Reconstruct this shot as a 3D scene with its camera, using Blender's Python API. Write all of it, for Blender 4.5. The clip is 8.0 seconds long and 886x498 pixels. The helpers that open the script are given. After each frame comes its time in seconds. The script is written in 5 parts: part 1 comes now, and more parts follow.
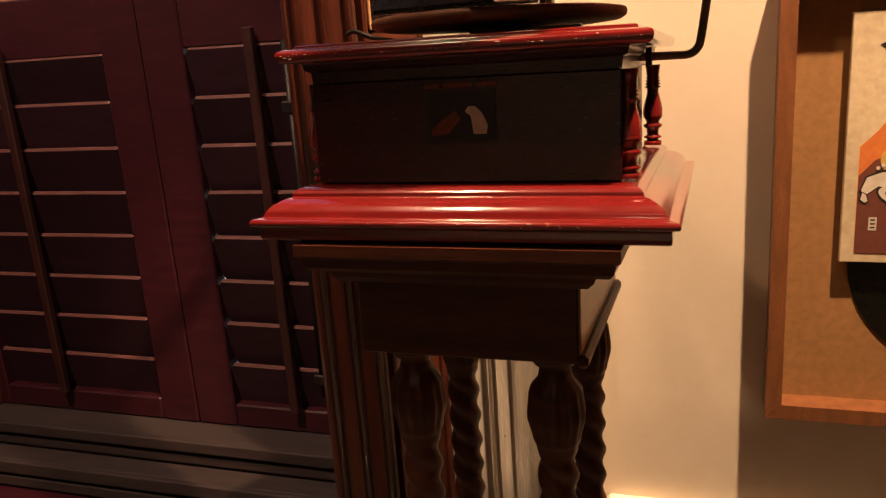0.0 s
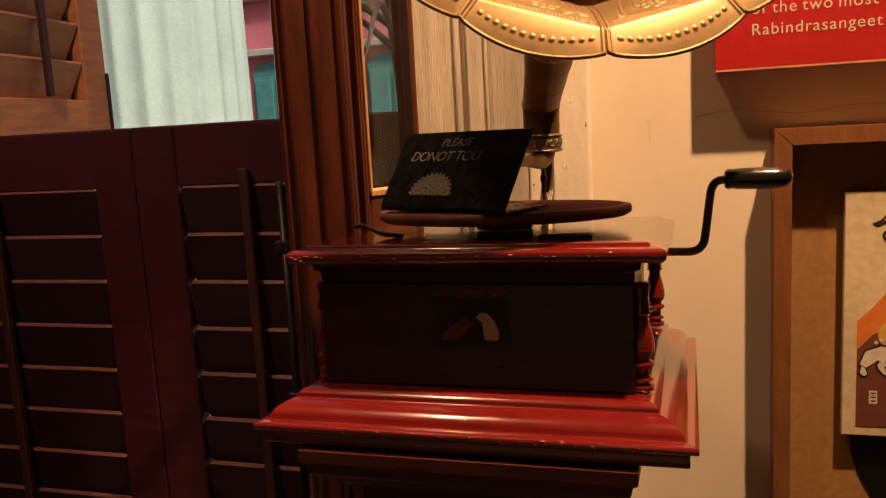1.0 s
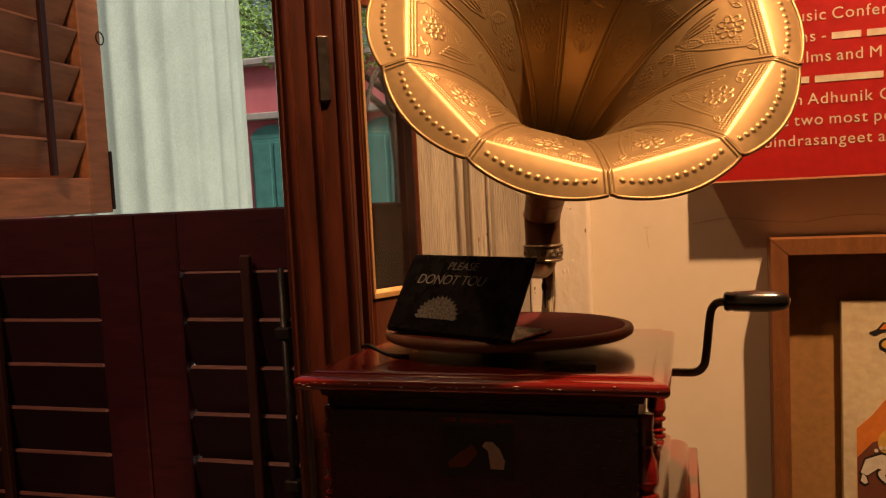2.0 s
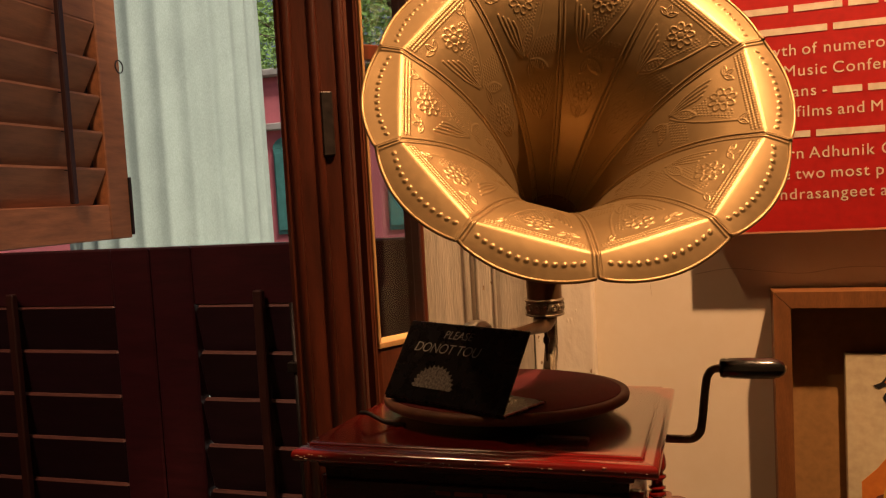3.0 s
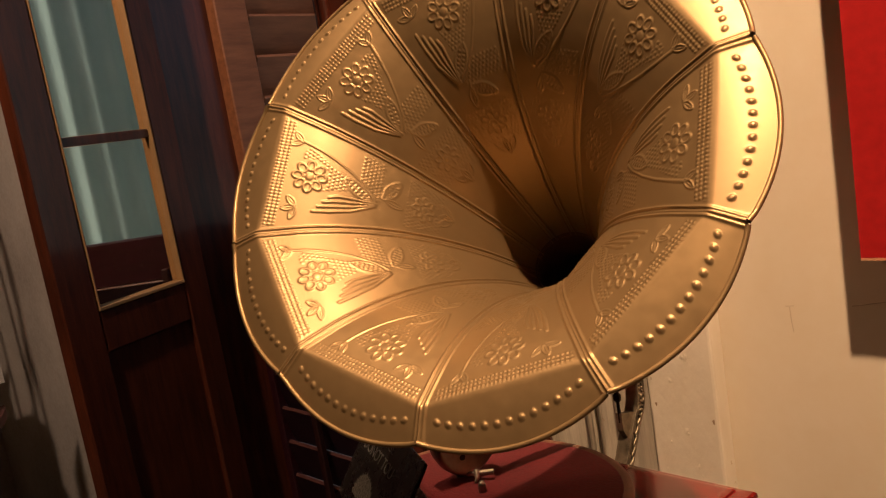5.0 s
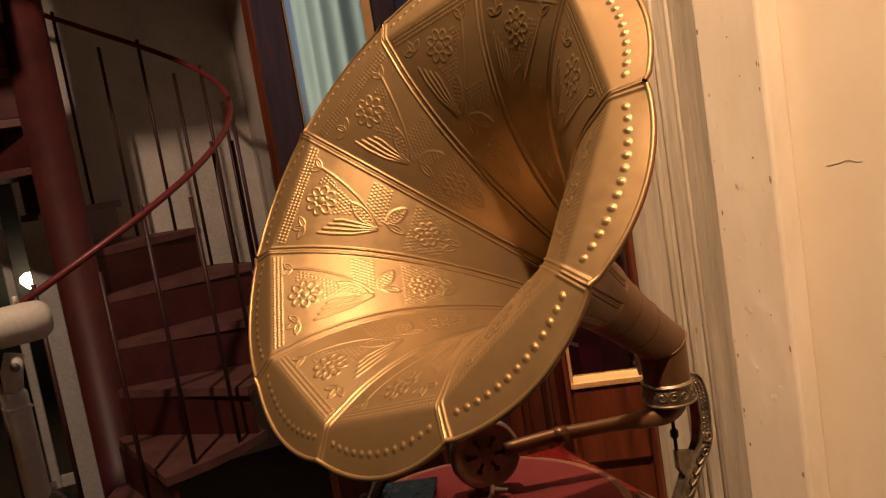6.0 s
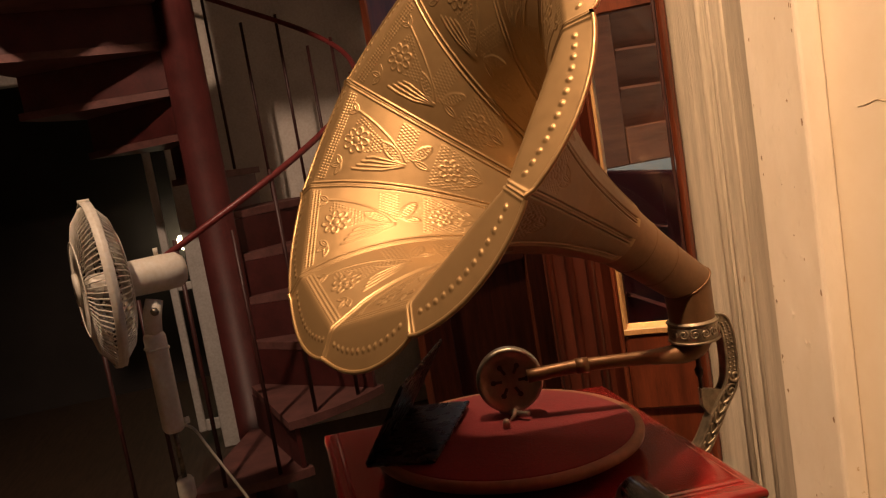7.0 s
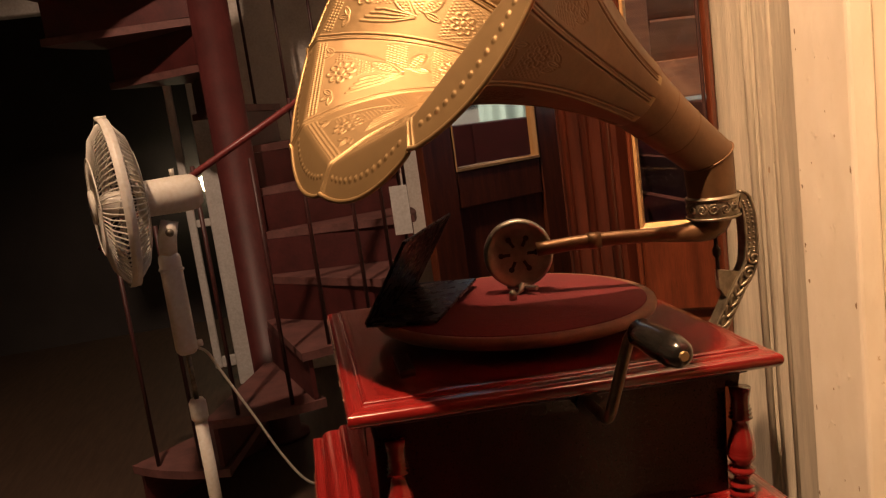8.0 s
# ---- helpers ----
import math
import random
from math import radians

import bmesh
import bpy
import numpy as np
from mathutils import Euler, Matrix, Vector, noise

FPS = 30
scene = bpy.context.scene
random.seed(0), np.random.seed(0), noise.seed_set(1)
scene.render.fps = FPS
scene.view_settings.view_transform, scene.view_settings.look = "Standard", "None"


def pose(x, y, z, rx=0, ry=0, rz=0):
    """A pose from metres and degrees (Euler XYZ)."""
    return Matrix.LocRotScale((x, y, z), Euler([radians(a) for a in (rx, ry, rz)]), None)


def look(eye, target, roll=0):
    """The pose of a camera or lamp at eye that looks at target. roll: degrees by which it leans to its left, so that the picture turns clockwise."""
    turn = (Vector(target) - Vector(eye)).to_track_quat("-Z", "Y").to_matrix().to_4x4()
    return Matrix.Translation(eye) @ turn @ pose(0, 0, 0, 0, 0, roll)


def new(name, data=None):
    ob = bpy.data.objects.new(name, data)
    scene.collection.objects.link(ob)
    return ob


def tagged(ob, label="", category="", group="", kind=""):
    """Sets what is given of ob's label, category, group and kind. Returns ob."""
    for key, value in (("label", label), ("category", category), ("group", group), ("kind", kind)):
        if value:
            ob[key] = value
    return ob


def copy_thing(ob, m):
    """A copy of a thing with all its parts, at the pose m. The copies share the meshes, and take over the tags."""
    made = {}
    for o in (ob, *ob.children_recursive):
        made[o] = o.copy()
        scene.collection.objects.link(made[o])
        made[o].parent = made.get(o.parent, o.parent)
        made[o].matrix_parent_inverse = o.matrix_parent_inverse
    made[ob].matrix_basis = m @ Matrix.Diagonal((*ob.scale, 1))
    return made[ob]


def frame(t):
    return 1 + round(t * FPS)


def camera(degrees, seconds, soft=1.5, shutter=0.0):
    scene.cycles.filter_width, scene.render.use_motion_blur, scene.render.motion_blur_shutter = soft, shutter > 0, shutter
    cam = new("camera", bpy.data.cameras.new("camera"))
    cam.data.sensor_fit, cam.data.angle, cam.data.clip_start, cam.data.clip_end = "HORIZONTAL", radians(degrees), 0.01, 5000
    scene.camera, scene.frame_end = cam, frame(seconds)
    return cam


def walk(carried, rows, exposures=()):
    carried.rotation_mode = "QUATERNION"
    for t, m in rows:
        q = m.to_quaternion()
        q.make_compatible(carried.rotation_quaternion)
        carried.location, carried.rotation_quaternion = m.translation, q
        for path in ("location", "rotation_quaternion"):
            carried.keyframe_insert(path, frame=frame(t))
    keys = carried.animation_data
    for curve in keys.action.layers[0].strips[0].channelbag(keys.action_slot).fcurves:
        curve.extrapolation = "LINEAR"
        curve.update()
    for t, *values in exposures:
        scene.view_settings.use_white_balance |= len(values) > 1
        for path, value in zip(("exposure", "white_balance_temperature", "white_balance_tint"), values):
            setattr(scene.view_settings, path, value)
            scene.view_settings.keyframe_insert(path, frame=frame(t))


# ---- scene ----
cam = camera(57.1, 8.0, 1.25)
METRES, EYE, TILT, LEAN, TURN = 1.25, 1.1, 0.0, 0.0, 19.0
ROWS = [
    (0.0, 0.0, 0.0, 0.0, -1.07, -15.2, 3.93),
    (0.5, -0.0123, 0.0102, 0.0331, -2.0, -11.3, 3.44),
    (1.0, -0.0157, 0.0199, 0.0711, -2.33, -8.41, 3.12),
    (1.5, -0.0174, 0.0195, 0.1, -2.61, -6.05, 2.97),
    (2.0, -0.0219, 0.0135, 0.1194, -2.69, -4.22, 2.8),
    (3.5, 0.0534, -0.007, 0.2105, 1.99, -3.68, 4.45),
    (4.0, 0.1671, 0.0239, 0.2487, 7.65, -6.51, 7.28),
    (4.5, 0.2509, 0.102, 0.2493, 15.22, -8.73, 8.55),
    (5.0, 0.297, 0.21, 0.2544, 26.38, -8.92, 9.33),
    (6.5, 0.5286, 0.3357, 0.2566, 55.51, -6.76, 9.19),
    (7.0, 0.5473, 0.3513, 0.2209, 58.66, -7.25, 9.4),
    (7.5, 0.5421, 0.3618, 0.1782, 60.31, -8.3, 9.01),
    (8.0, 0.5353, 0.3568, 0.1472, 60.42, -9.67, 7.74),
]
EXPOSURES = [(0.0, 1.38, 6000, 14), (0.5, 1.2, 6400, 16), (1.0, 0.65, 7000, 18), (1.5, 0.42, 7300, 20), (2.0, 0.35, 7400, 20), (3.5, 0.17, 7200, 20), (4.5, 0.2, 6400, 14), (5.0, 0.17, 6000, 11), (6.5, 0.25, 6100, 13), (8.0, 0.78, 6200, 14)]
walk(cam, [(t, pose(0, 0, EYE, TILT, LEAN, TURN) @ pose(METRES * x, METRES * y, METRES * z, 90 + pitch, roll, yaw)) for t, x, y, z, yaw, pitch, roll in ROWS], EXPOSURES)

# ---- world, sun, lamps ----
world = bpy.data.worlds.new("world")
scene.world = world
world.use_nodes = True
wn = world.node_tree.nodes
sky = wn.new("ShaderNodeTexSky")
sky.sky_type, sky.sun_disc = "NISHITA", False
sky.air_density, sky.dust_density = 0.6, 5.0
sky.sun_elevation, sky.sun_rotation = radians(50), radians(120)
wn["Background"].inputs["Strength"].default_value = 0.068
world.node_tree.links.new(sky.outputs[0], wn["Background"].inputs["Color"])
sun = new("sun", bpy.data.lights.new("sun", "SUN"))
sun.data.energy, sun.data.angle, sun.data.color = 2.2, radians(6), (1.0, 0.96, 0.88)
sun.matrix_world = look((0, 0, 0), (-0.55, 0.33, -0.77))


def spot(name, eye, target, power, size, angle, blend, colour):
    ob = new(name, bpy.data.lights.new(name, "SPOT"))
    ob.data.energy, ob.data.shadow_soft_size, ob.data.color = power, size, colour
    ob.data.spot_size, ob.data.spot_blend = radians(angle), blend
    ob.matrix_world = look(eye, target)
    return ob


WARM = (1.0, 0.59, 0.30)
spot("wall_spotlight", (0.395, 0.615, 2.58), (0.02, 0.98, 1.0), 160, 0.02, 62, 0.4, WARM)
spot("horn_spotlight", (-0.30, 0.95, 3.05), (-0.34, 1.0, 0.8), 140, 0.025, 18, 0.8, WARM)
# unseen spot, added without a fixture so that fan, stair and shutters are lit
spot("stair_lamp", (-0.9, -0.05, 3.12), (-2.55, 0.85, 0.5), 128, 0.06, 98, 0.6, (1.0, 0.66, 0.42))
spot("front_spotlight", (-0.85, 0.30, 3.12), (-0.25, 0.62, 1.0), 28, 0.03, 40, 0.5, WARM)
# added fill with no lamp behind it; its bounce lifts the room's darks
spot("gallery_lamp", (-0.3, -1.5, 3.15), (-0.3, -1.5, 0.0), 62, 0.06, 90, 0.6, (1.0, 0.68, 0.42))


# ---- materials ----
def shader(name, colour, rough=0.5, metal=0.0, dark=0.6, scale=12.0, stretch=(1, 1, 1), bump=0.1, coat=0.0, fine=90.0, spots=None, spot_colour=None, per_object=0.0, grain=0.35):
    """Principled surface with broad and fine variation of colour, gloss and relief, in metres of object space."""
    m = bpy.data.materials.new(name)
    m.use_nodes = True
    nt, n = m.node_tree, m.node_tree.nodes
    bsdf = n["Principled BSDF"]
    co = n.new("ShaderNodeTexCoord")
    mp = n.new("ShaderNodeMapping")
    mp.inputs["Scale"].default_value = stretch
    nt.links.new(co.outputs["Object"], mp.inputs["Vector"])
    big = n.new("ShaderNodeTexNoise")
    big.inputs["Scale"].default_value, big.inputs["Detail"].default_value, big.inputs["Roughness"].default_value = scale, 6, 0.62
    small = n.new("ShaderNodeTexNoise")
    small.inputs["Scale"].default_value, small.inputs["Detail"].default_value = fine, 4
    for t in (big, small):
        nt.links.new(mp.outputs[0], t.inputs["Vector"])
    mix = n.new("ShaderNodeMixRGB")
    mix.inputs[1].default_value = (*[c * dark for c in colour], 1)
    mix.inputs[2].default_value = (*colour, 1)
    ramp = n.new("ShaderNodeMapRange")
    ramp.inputs[1].default_value, ramp.inputs[2].default_value = 0.32, 0.66
    nt.links.new(big.outputs[0], ramp.inputs[0])
    nt.links.new(ramp.outputs[0], mix.inputs[0])
    last = mix.outputs[0]
    mul = n.new("ShaderNodeMixRGB")
    mul.blend_type, mul.inputs[0].default_value = "OVERLAY", grain
    nt.links.new(last, mul.inputs[1])
    nt.links.new(small.outputs[0], mul.inputs[2])
    last = mul.outputs[0]
    if spots:
        sp = n.new("ShaderNodeTexNoise")
        sp.inputs["Scale"].default_value, sp.inputs["Detail"].default_value, sp.inputs["Roughness"].default_value = spots[0], 7, 0.7
        nt.links.new(co.outputs["Object"], sp.inputs["Vector"])
        sr = n.new("ShaderNodeMapRange")
        sr.inputs[1].default_value, sr.inputs[2].default_value = spots[1], spots[1] + 0.03
        nt.links.new(sp.outputs[0], sr.inputs[0])
        sm = n.new("ShaderNodeMixRGB")
        sm.inputs[2].default_value = (*spot_colour, 1)
        nt.links.new(sr.outputs[0], sm.inputs[0])
        nt.links.new(last, sm.inputs[1])
        last = sm.outputs[0]
    if per_object:
        oi = n.new("ShaderNodeObjectInfo")
        hs = n.new("ShaderNodeHueSaturation")
        vr = n.new("ShaderNodeMapRange")
        vr.inputs[3].default_value, vr.inputs[4].default_value = 1 - per_object, 1 + per_object
        nt.links.new(oi.outputs["Random"], vr.inputs[0])
        nt.links.new(vr.outputs[0], hs.inputs["Value"])
        nt.links.new(last, hs.inputs["Color"])
        last = hs.outputs[0]
    nt.links.new(last, bsdf.inputs["Base Color"])
    rr = n.new("ShaderNodeMapRange")
    rr.inputs[3].default_value, rr.inputs[4].default_value = max(rough - 0.12, 0.05), min(rough + 0.12, 1)
    nt.links.new(small.outputs[0], rr.inputs[0])
    nt.links.new(rr.outputs[0], bsdf.inputs["Roughness"])
    bsdf.inputs["Metallic"].default_value = metal
    bsdf.inputs["Coat Weight"].default_value = coat
    bsdf.inputs["Coat Roughness"].default_value = 0.12
    bp = n.new("ShaderNodeBump")
    bp.inputs["Strength"].default_value, bp.inputs["Distance"].default_value = bump, 0.004
    add = n.new("ShaderNodeMath")
    nt.links.new(big.outputs[0], add.inputs[0])
    nt.links.new(small.outputs[0], add.inputs[1])
    nt.links.new(add.outputs[0], bp.inputs["Height"])
    nt.links.new(bp.outputs[0], bsdf.inputs["Normal"])
    return m


def glow(name, colour, strength):
    m = bpy.data.materials.new(name)
    m.use_nodes = True
    b = m.node_tree.nodes["Principled BSDF"]
    b.inputs["Emission Color"].default_value, b.inputs["Emission Strength"].default_value = (*colour, 1), strength
    return m


def glass(name, tint=(0.9, 0.95, 0.92)):
    m = bpy.data.materials.new(name)
    m.use_nodes = True
    b = m.node_tree.nodes["Principled BSDF"]
    b.inputs["Base Color"].default_value = (*tint, 1)
    b.inputs["Roughness"].default_value, b.inputs["IOR"].default_value, b.inputs["Transmission Weight"].default_value = 0.02, 1.45, 1.0
    return m


PLASTER = shader("cream_plaster", (0.78, 0.70, 0.56), 0.85, dark=0.92, scale=2.0, bump=0.08, fine=45, spots=(7, 0.735), spot_colour=(0.60, 0.50, 0.36), grain=0.12)
OLDWALL = shader("stained_plaster", (0.76, 0.70, 0.63), 0.9, dark=0.70, scale=2.2, bump=0.15)
WHITEPAINT = shader("flaking_white_paint", (0.76, 0.70, 0.59), 0.5, dark=0.91, scale=5, stretch=(2, 2, 1), bump=0.40, fine=28, spots=(15, 0.668), spot_colour=(0.46, 0.34, 0.17), grain=0.15)
STREAKPAINT = shader("grey_streaked_paint", (0.56, 0.51, 0.41), 0.55, dark=0.70, scale=5, stretch=(14, 14, 1), bump=0.35, fine=40, spots=(12, 0.66), spot_colour=(0.36, 0.28, 0.18), grain=0.2)
REDWOOD = shader("red_lacquered_wood", (0.165, 0.010, 0.009), 0.20, dark=0.75, scale=10, stretch=(1, 3, 3), bump=0.025, coat=1.0, fine=50, spots=(40, 0.715), spot_colour=(0.42, 0.16, 0.10), grain=0.2)
DARKWOOD = shader("dark_mahogany", (0.038, 0.0032, 0.0044), 0.30, dark=0.6, scale=6, stretch=(1, 6, 6), bump=0.015, coat=0.35, grain=0.15)
STANDWOOD = shader("brown_stand_wood", (0.085, 0.025, 0.013), 0.42, dark=0.5, scale=9, stretch=(1, 8, 8), bump=0.08, coat=0.05)
# the bright wall's reflection on the stand's side, put into the wood colour
STANDSHEEN = shader("side_sheen_wood", (0.42, 0.24, 0.10), 0.35, dark=0.7, scale=7, stretch=(6, 1, 6), bump=0.05, coat=0.2)
DOORWOOD = shader("stained_door_wood", (0.115, 0.027, 0.010), 0.36, dark=0.4, scale=6, stretch=(9, 9, 1), bump=0.10, coat=0.5)
DOORTRIM = shader("pale_glazing_bead", (0.40, 0.23, 0.09), 0.5, dark=0.75, scale=9, stretch=(8, 8, 1))
STILEWOOD = shader("dark_red_stile_wood", (0.062, 0.0135, 0.006), 0.34, dark=0.4, scale=6, stretch=(9, 9, 1), bump=0.10, coat=0.4, spots=(14, 0.70), spot_colour=(0.20, 0.07, 0.03))
SHUTTERWOOD = shader("dark_shutter_wood", (0.043, 0.0072, 0.0125), 0.38, dark=0.5, scale=7, stretch=(1.2, 8, 8), bump=0.12)
# darker copy of the shutter wood: slats coloured as shaded beside the lit stiles
SLATWOOD = shader("shaded_slat_wood", (0.023, 0.0068, 0.0125), 0.45, dark=0.5, scale=7, stretch=(1.2, 8, 8), bump=0.1, per_object=0.25)
LOUVREWOOD = shader("weathered_louvre_wood", (0.44, 0.165, 0.066), 0.5, dark=0.6, scale=5, stretch=(1.2, 9, 9), bump=0.08, fine=30, per_object=0.28, grain=0.12)
RODWOOD = shader("dark_rod_wood", (0.035, 0.008, 0.006), 0.5, dark=0.6, scale=12)
SILLWOOD = shader("worn_grey_sill", (0.036, 0.022, 0.020), 0.7, dark=0.5, scale=9, stretch=(1, 9, 9), bump=0.3)
FRAMEWOOD = shader("oak_frame", (0.25, 0.098, 0.034), 0.45, dark=0.62, scale=8, stretch=(8, 8, 1.5), bump=0.1, coat=0.1)
BOARD = shader("brown_backing_board", (0.36, 0.19, 0.065), 0.8, dark=0.85, scale=3, bump=0.06)
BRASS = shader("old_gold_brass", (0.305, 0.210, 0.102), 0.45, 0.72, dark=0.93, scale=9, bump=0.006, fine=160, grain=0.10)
BRASSDARK = shader("brown_brass", (0.16, 0.088, 0.041), 0.42, 0.6, dark=0.72, scale=20, bump=0.04, fine=180, grain=0.2)
SILVER = shader("tarnished_silver", (0.34, 0.29, 0.21), 0.42, 0.85, dark=0.4, scale=60, bump=0.15)
GUNMETAL = shader("dark_nickel", (0.42, 0.38, 0.33), 0.36, 0.9, dark=0.6, scale=60, bump=0.05)
IRON = shader("black_iron", (0.035, 0.028, 0.025), 0.45, 0.6, dark=0.5, scale=40, bump=0.1)
STEEL = shader("worn_crank_steel", (0.20, 0.16, 0.12), 0.42, 0.85, dark=0.5, scale=70, bump=0.1)
BAKELITE = shader("black_bakelite", (0.012, 0.011, 0.010), 0.22, dark=0.7, scale=30, bump=0.05, coat=0.4)
FELT = shader("crimson_felt", (0.135, 0.010, 0.015), 0.95, dark=0.72, scale=14, bump=0.2, fine=400)
RUBBER = shader("tan_platter_edge", (0.20, 0.085, 0.045), 0.6, dark=0.6, scale=30, bump=0.1)
BLACKSIGN = shader("black_acrylic", (0.005, 0.005, 0.005), 0.28, dark=0.8, scale=20, bump=0.02)
PRINT = shader("grey_print", (0.44, 0.43, 0.40), 0.7, dark=0.9)
BARINK = shader("faded_gold_print", (0.22, 0.055, 0.030), 0.6, dark=0.9)
PLAQUE = shader("dark_transfer", (0.010, 0.009, 0.008), 0.4, dark=0.7, scale=50)
PALE = shader("pale_print", (0.66, 0.62, 0.53), 0.6, dark=0.9)
RUST = shader("rust_print", (0.20, 0.055, 0.025), 0.6, dark=0.8, scale=90)
REDPANEL = shader("red_display_panel", (0.43, 0.010, 0.010), 0.5, dark=0.9, scale=3, bump=0.03)
PANELEDGE = shader("pale_panel_edge", (0.62, 0.30, 0.16), 0.6, dark=0.8)
LETTER = shader("cream_lettering", (0.66, 0.57, 0.44), 0.6, dark=0.95)
PAPER = shader("aged_cream_paper", (0.68, 0.58, 0.38), 0.75, dark=0.8, scale=9, bump=0.08, spots=(30, 0.68), spot_colour=(0.42, 0.27, 0.12))
ORANGE = shader("orange_ink", (0.66, 0.20, 0.035), 0.7, dark=0.9, scale=20)
BROWNINK = shader("brown_ink", (0.15, 0.045, 0.025), 0.7, dark=0.9, scale=20)
OCHRE = shader("ochre_ink", (0.62, 0.38, 0.08), 0.7, dark=0.9, scale=20)
STAIN = shader("amber_stain", (0.50, 0.29, 0.09), 0.7, dark=0.6, scale=40)
CHIP = shader("bare_chip", (0.36, 0.26, 0.16), 0.85, dark=0.55, scale=90)
NICK = shader("rubbed_lacquer", (0.42, 0.22, 0.16), 0.5, dark=0.7, scale=90)
CRACK = shader("crack_dirt", (0.58, 0.47, 0.34), 0.9, dark=0.7, scale=60)
LITEDGE = shader("lit_slat_edge", (0.15, 0.058, 0.050), 0.42, dark=0.55, scale=14, stretch=(1.5, 8, 8))
INK = shader("black_ink", (0.015, 0.013, 0.012), 0.6, dark=0.9)
VINYL = shader("black_vinyl", (0.006, 0.009, 0.007), 0.3, dark=0.8)
STAIRRED = shader("oxide_red_stair_paint", (0.085, 0.017, 0.016), 0.5, dark=0.6, scale=8, bump=0.1)
TREAD = shader("dusty_tread", (0.17, 0.07, 0.062), 0.65, dark=0.55, scale=9, bump=0.12)
RAILRED = shader("red_handrail_paint", (0.20, 0.032, 0.030), 0.4, dark=0.7, scale=20)
FANWHITE = shader("cream_fan_plastic", (0.74, 0.68, 0.56), 0.38, dark=0.9, scale=12, bump=0.02)
CABLE = shader("white_cable", (0.75, 0.68, 0.55), 0.5)
DOORWHITE = shader("white_door_paint", (0.62, 0.60, 0.57), 0.5, dark=0.8, scale=4)
# the far room's lack of light is put into this wall colour
DARKROOM = shader("dimmed_far_plaster", (0.045, 0.038, 0.036), 0.9, dark=0.7, scale=2)
FLOORMAT = shader("dark_floor_boards", (0.075, 0.045, 0.028), 0.6, dark=0.5, scale=5, stretch=(1, 8, 1), bump=0.1, coat=0.1)
CEIL = shader("ceiling_paint", (0.55, 0.50, 0.42), 0.9, dark=0.85, scale=2)
COLUMN = shader("white_stucco_column", (0.46, 0.585, 0.50), 0.8, dark=0.85, scale=2.5, stretch=(2, 2, 1), bump=0.12)
PINK = shader("pink_stucco", (0.62, 0.17, 0.19), 0.85, dark=0.8, scale=1.2, bump=0.1)
GREENPAINT = shader("green_shutter_paint", (0.06, 0.26, 0.23), 0.6, dark=0.7, scale=5)
CORNICE = shader("grey_cornice", (0.40, 0.38, 0.34), 0.85, dark=0.6, scale=2)
GRASS = shader("ground_dust", (0.20, 0.17, 0.12), 0.95, dark=0.6, scale=0.8)
LEAF = shader("tree_leaf", (0.24, 0.46, 0.11), 0.55, dark=0.6, scale=1.5, per_object=0.3)
BALUSTER = shader("dark_baluster_paint", (0.055, 0.014, 0.012), 0.5, dark=0.6, scale=20)
BARK = shader("tree_bark", (0.10, 0.07, 0.05), 0.9, dark=0.5, scale=8, stretch=(3, 3, 1), bump=0.4)
for m_, level in ((DARKWOOD, 0.32), (SLATWOOD, 0.40), (SHUTTERWOOD, 0.5), (STANDWOOD, 0.3)):
    m_.node_tree.nodes["Principled BSDF"].inputs["Specular IOR Level"].default_value = level
GLASS = glass("window_glass")
MIRRORGLASS = glass("mirrored_window_glass", (0.80, 0.78, 0.76))
MIRRORGLASS.node_tree.nodes["Principled BSDF"].inputs["Transmission Weight"].default_value = 0.85


def mirrored(m, share):
    """Mixes an added mirror film into pane glass, so that daylight outside brightens the pane."""
    nt, n = m.node_tree, m.node_tree.nodes
    gloss, mix = n.new("ShaderNodeBsdfGlossy"), n.new("ShaderNodeMixShader")
    gloss.inputs["Roughness"].default_value, gloss.inputs["Color"].default_value = 0.03, (1.0, 0.93, 0.80, 1)
    mix.inputs[0].default_value = share
    nt.links.new(n["Principled BSDF"].outputs[0], mix.inputs[1])
    nt.links.new(gloss.outputs[0], mix.inputs[2])
    nt.links.new(mix.outputs[0], n["Material Output"].inputs["Surface"])


# mostly mirror, far beyond plain glass, to brighten the left leaf's panes
mirrored(MIRRORGLASS, 0.95)
BULB = glow("bulb_glow", (1.0, 0.82, 0.45), 12)
CLEAR = glass("clear_fan_blade", (0.80, 0.78, 0.70))


# ---- mesh helpers ----
def mesh_of(name, verts, faces, material, smooth=False):
    me = bpy.data.meshes.new(name)
    me.from_pydata([tuple(v) for v in verts], [], faces)
    me.materials.append(material)
    if smooth:
        me.polygons.foreach_set("use_smooth", [True] * len(me.polygons))
    me.update()
    return me


def put(name, me, parent=None, m=None, label=""):
    ob = new(name, me)
    if m is not None:
        ob.matrix_basis = m
    if parent is not None:
        ob.parent = parent
    return tagged(ob, label)


def part(name, bm, material, parent=None, label="", smooth=False, m=None):
    me = bpy.data.meshes.new(name)
    bm.to_mesh(me)
    bm.free()
    me.materials.append(material)
    if smooth:
        me.polygons.foreach_set("use_smooth", [True] * len(me.polygons))
    return put(name, me, parent, m, label)


def thing(name, at, label, category, group="", kind="", turn=0):
    ob = new(name)
    ob.empty_display_size = 0.05
    ob.matrix_basis = pose(*at, 0, 0, turn)
    return tagged(ob, label, category, group, kind)


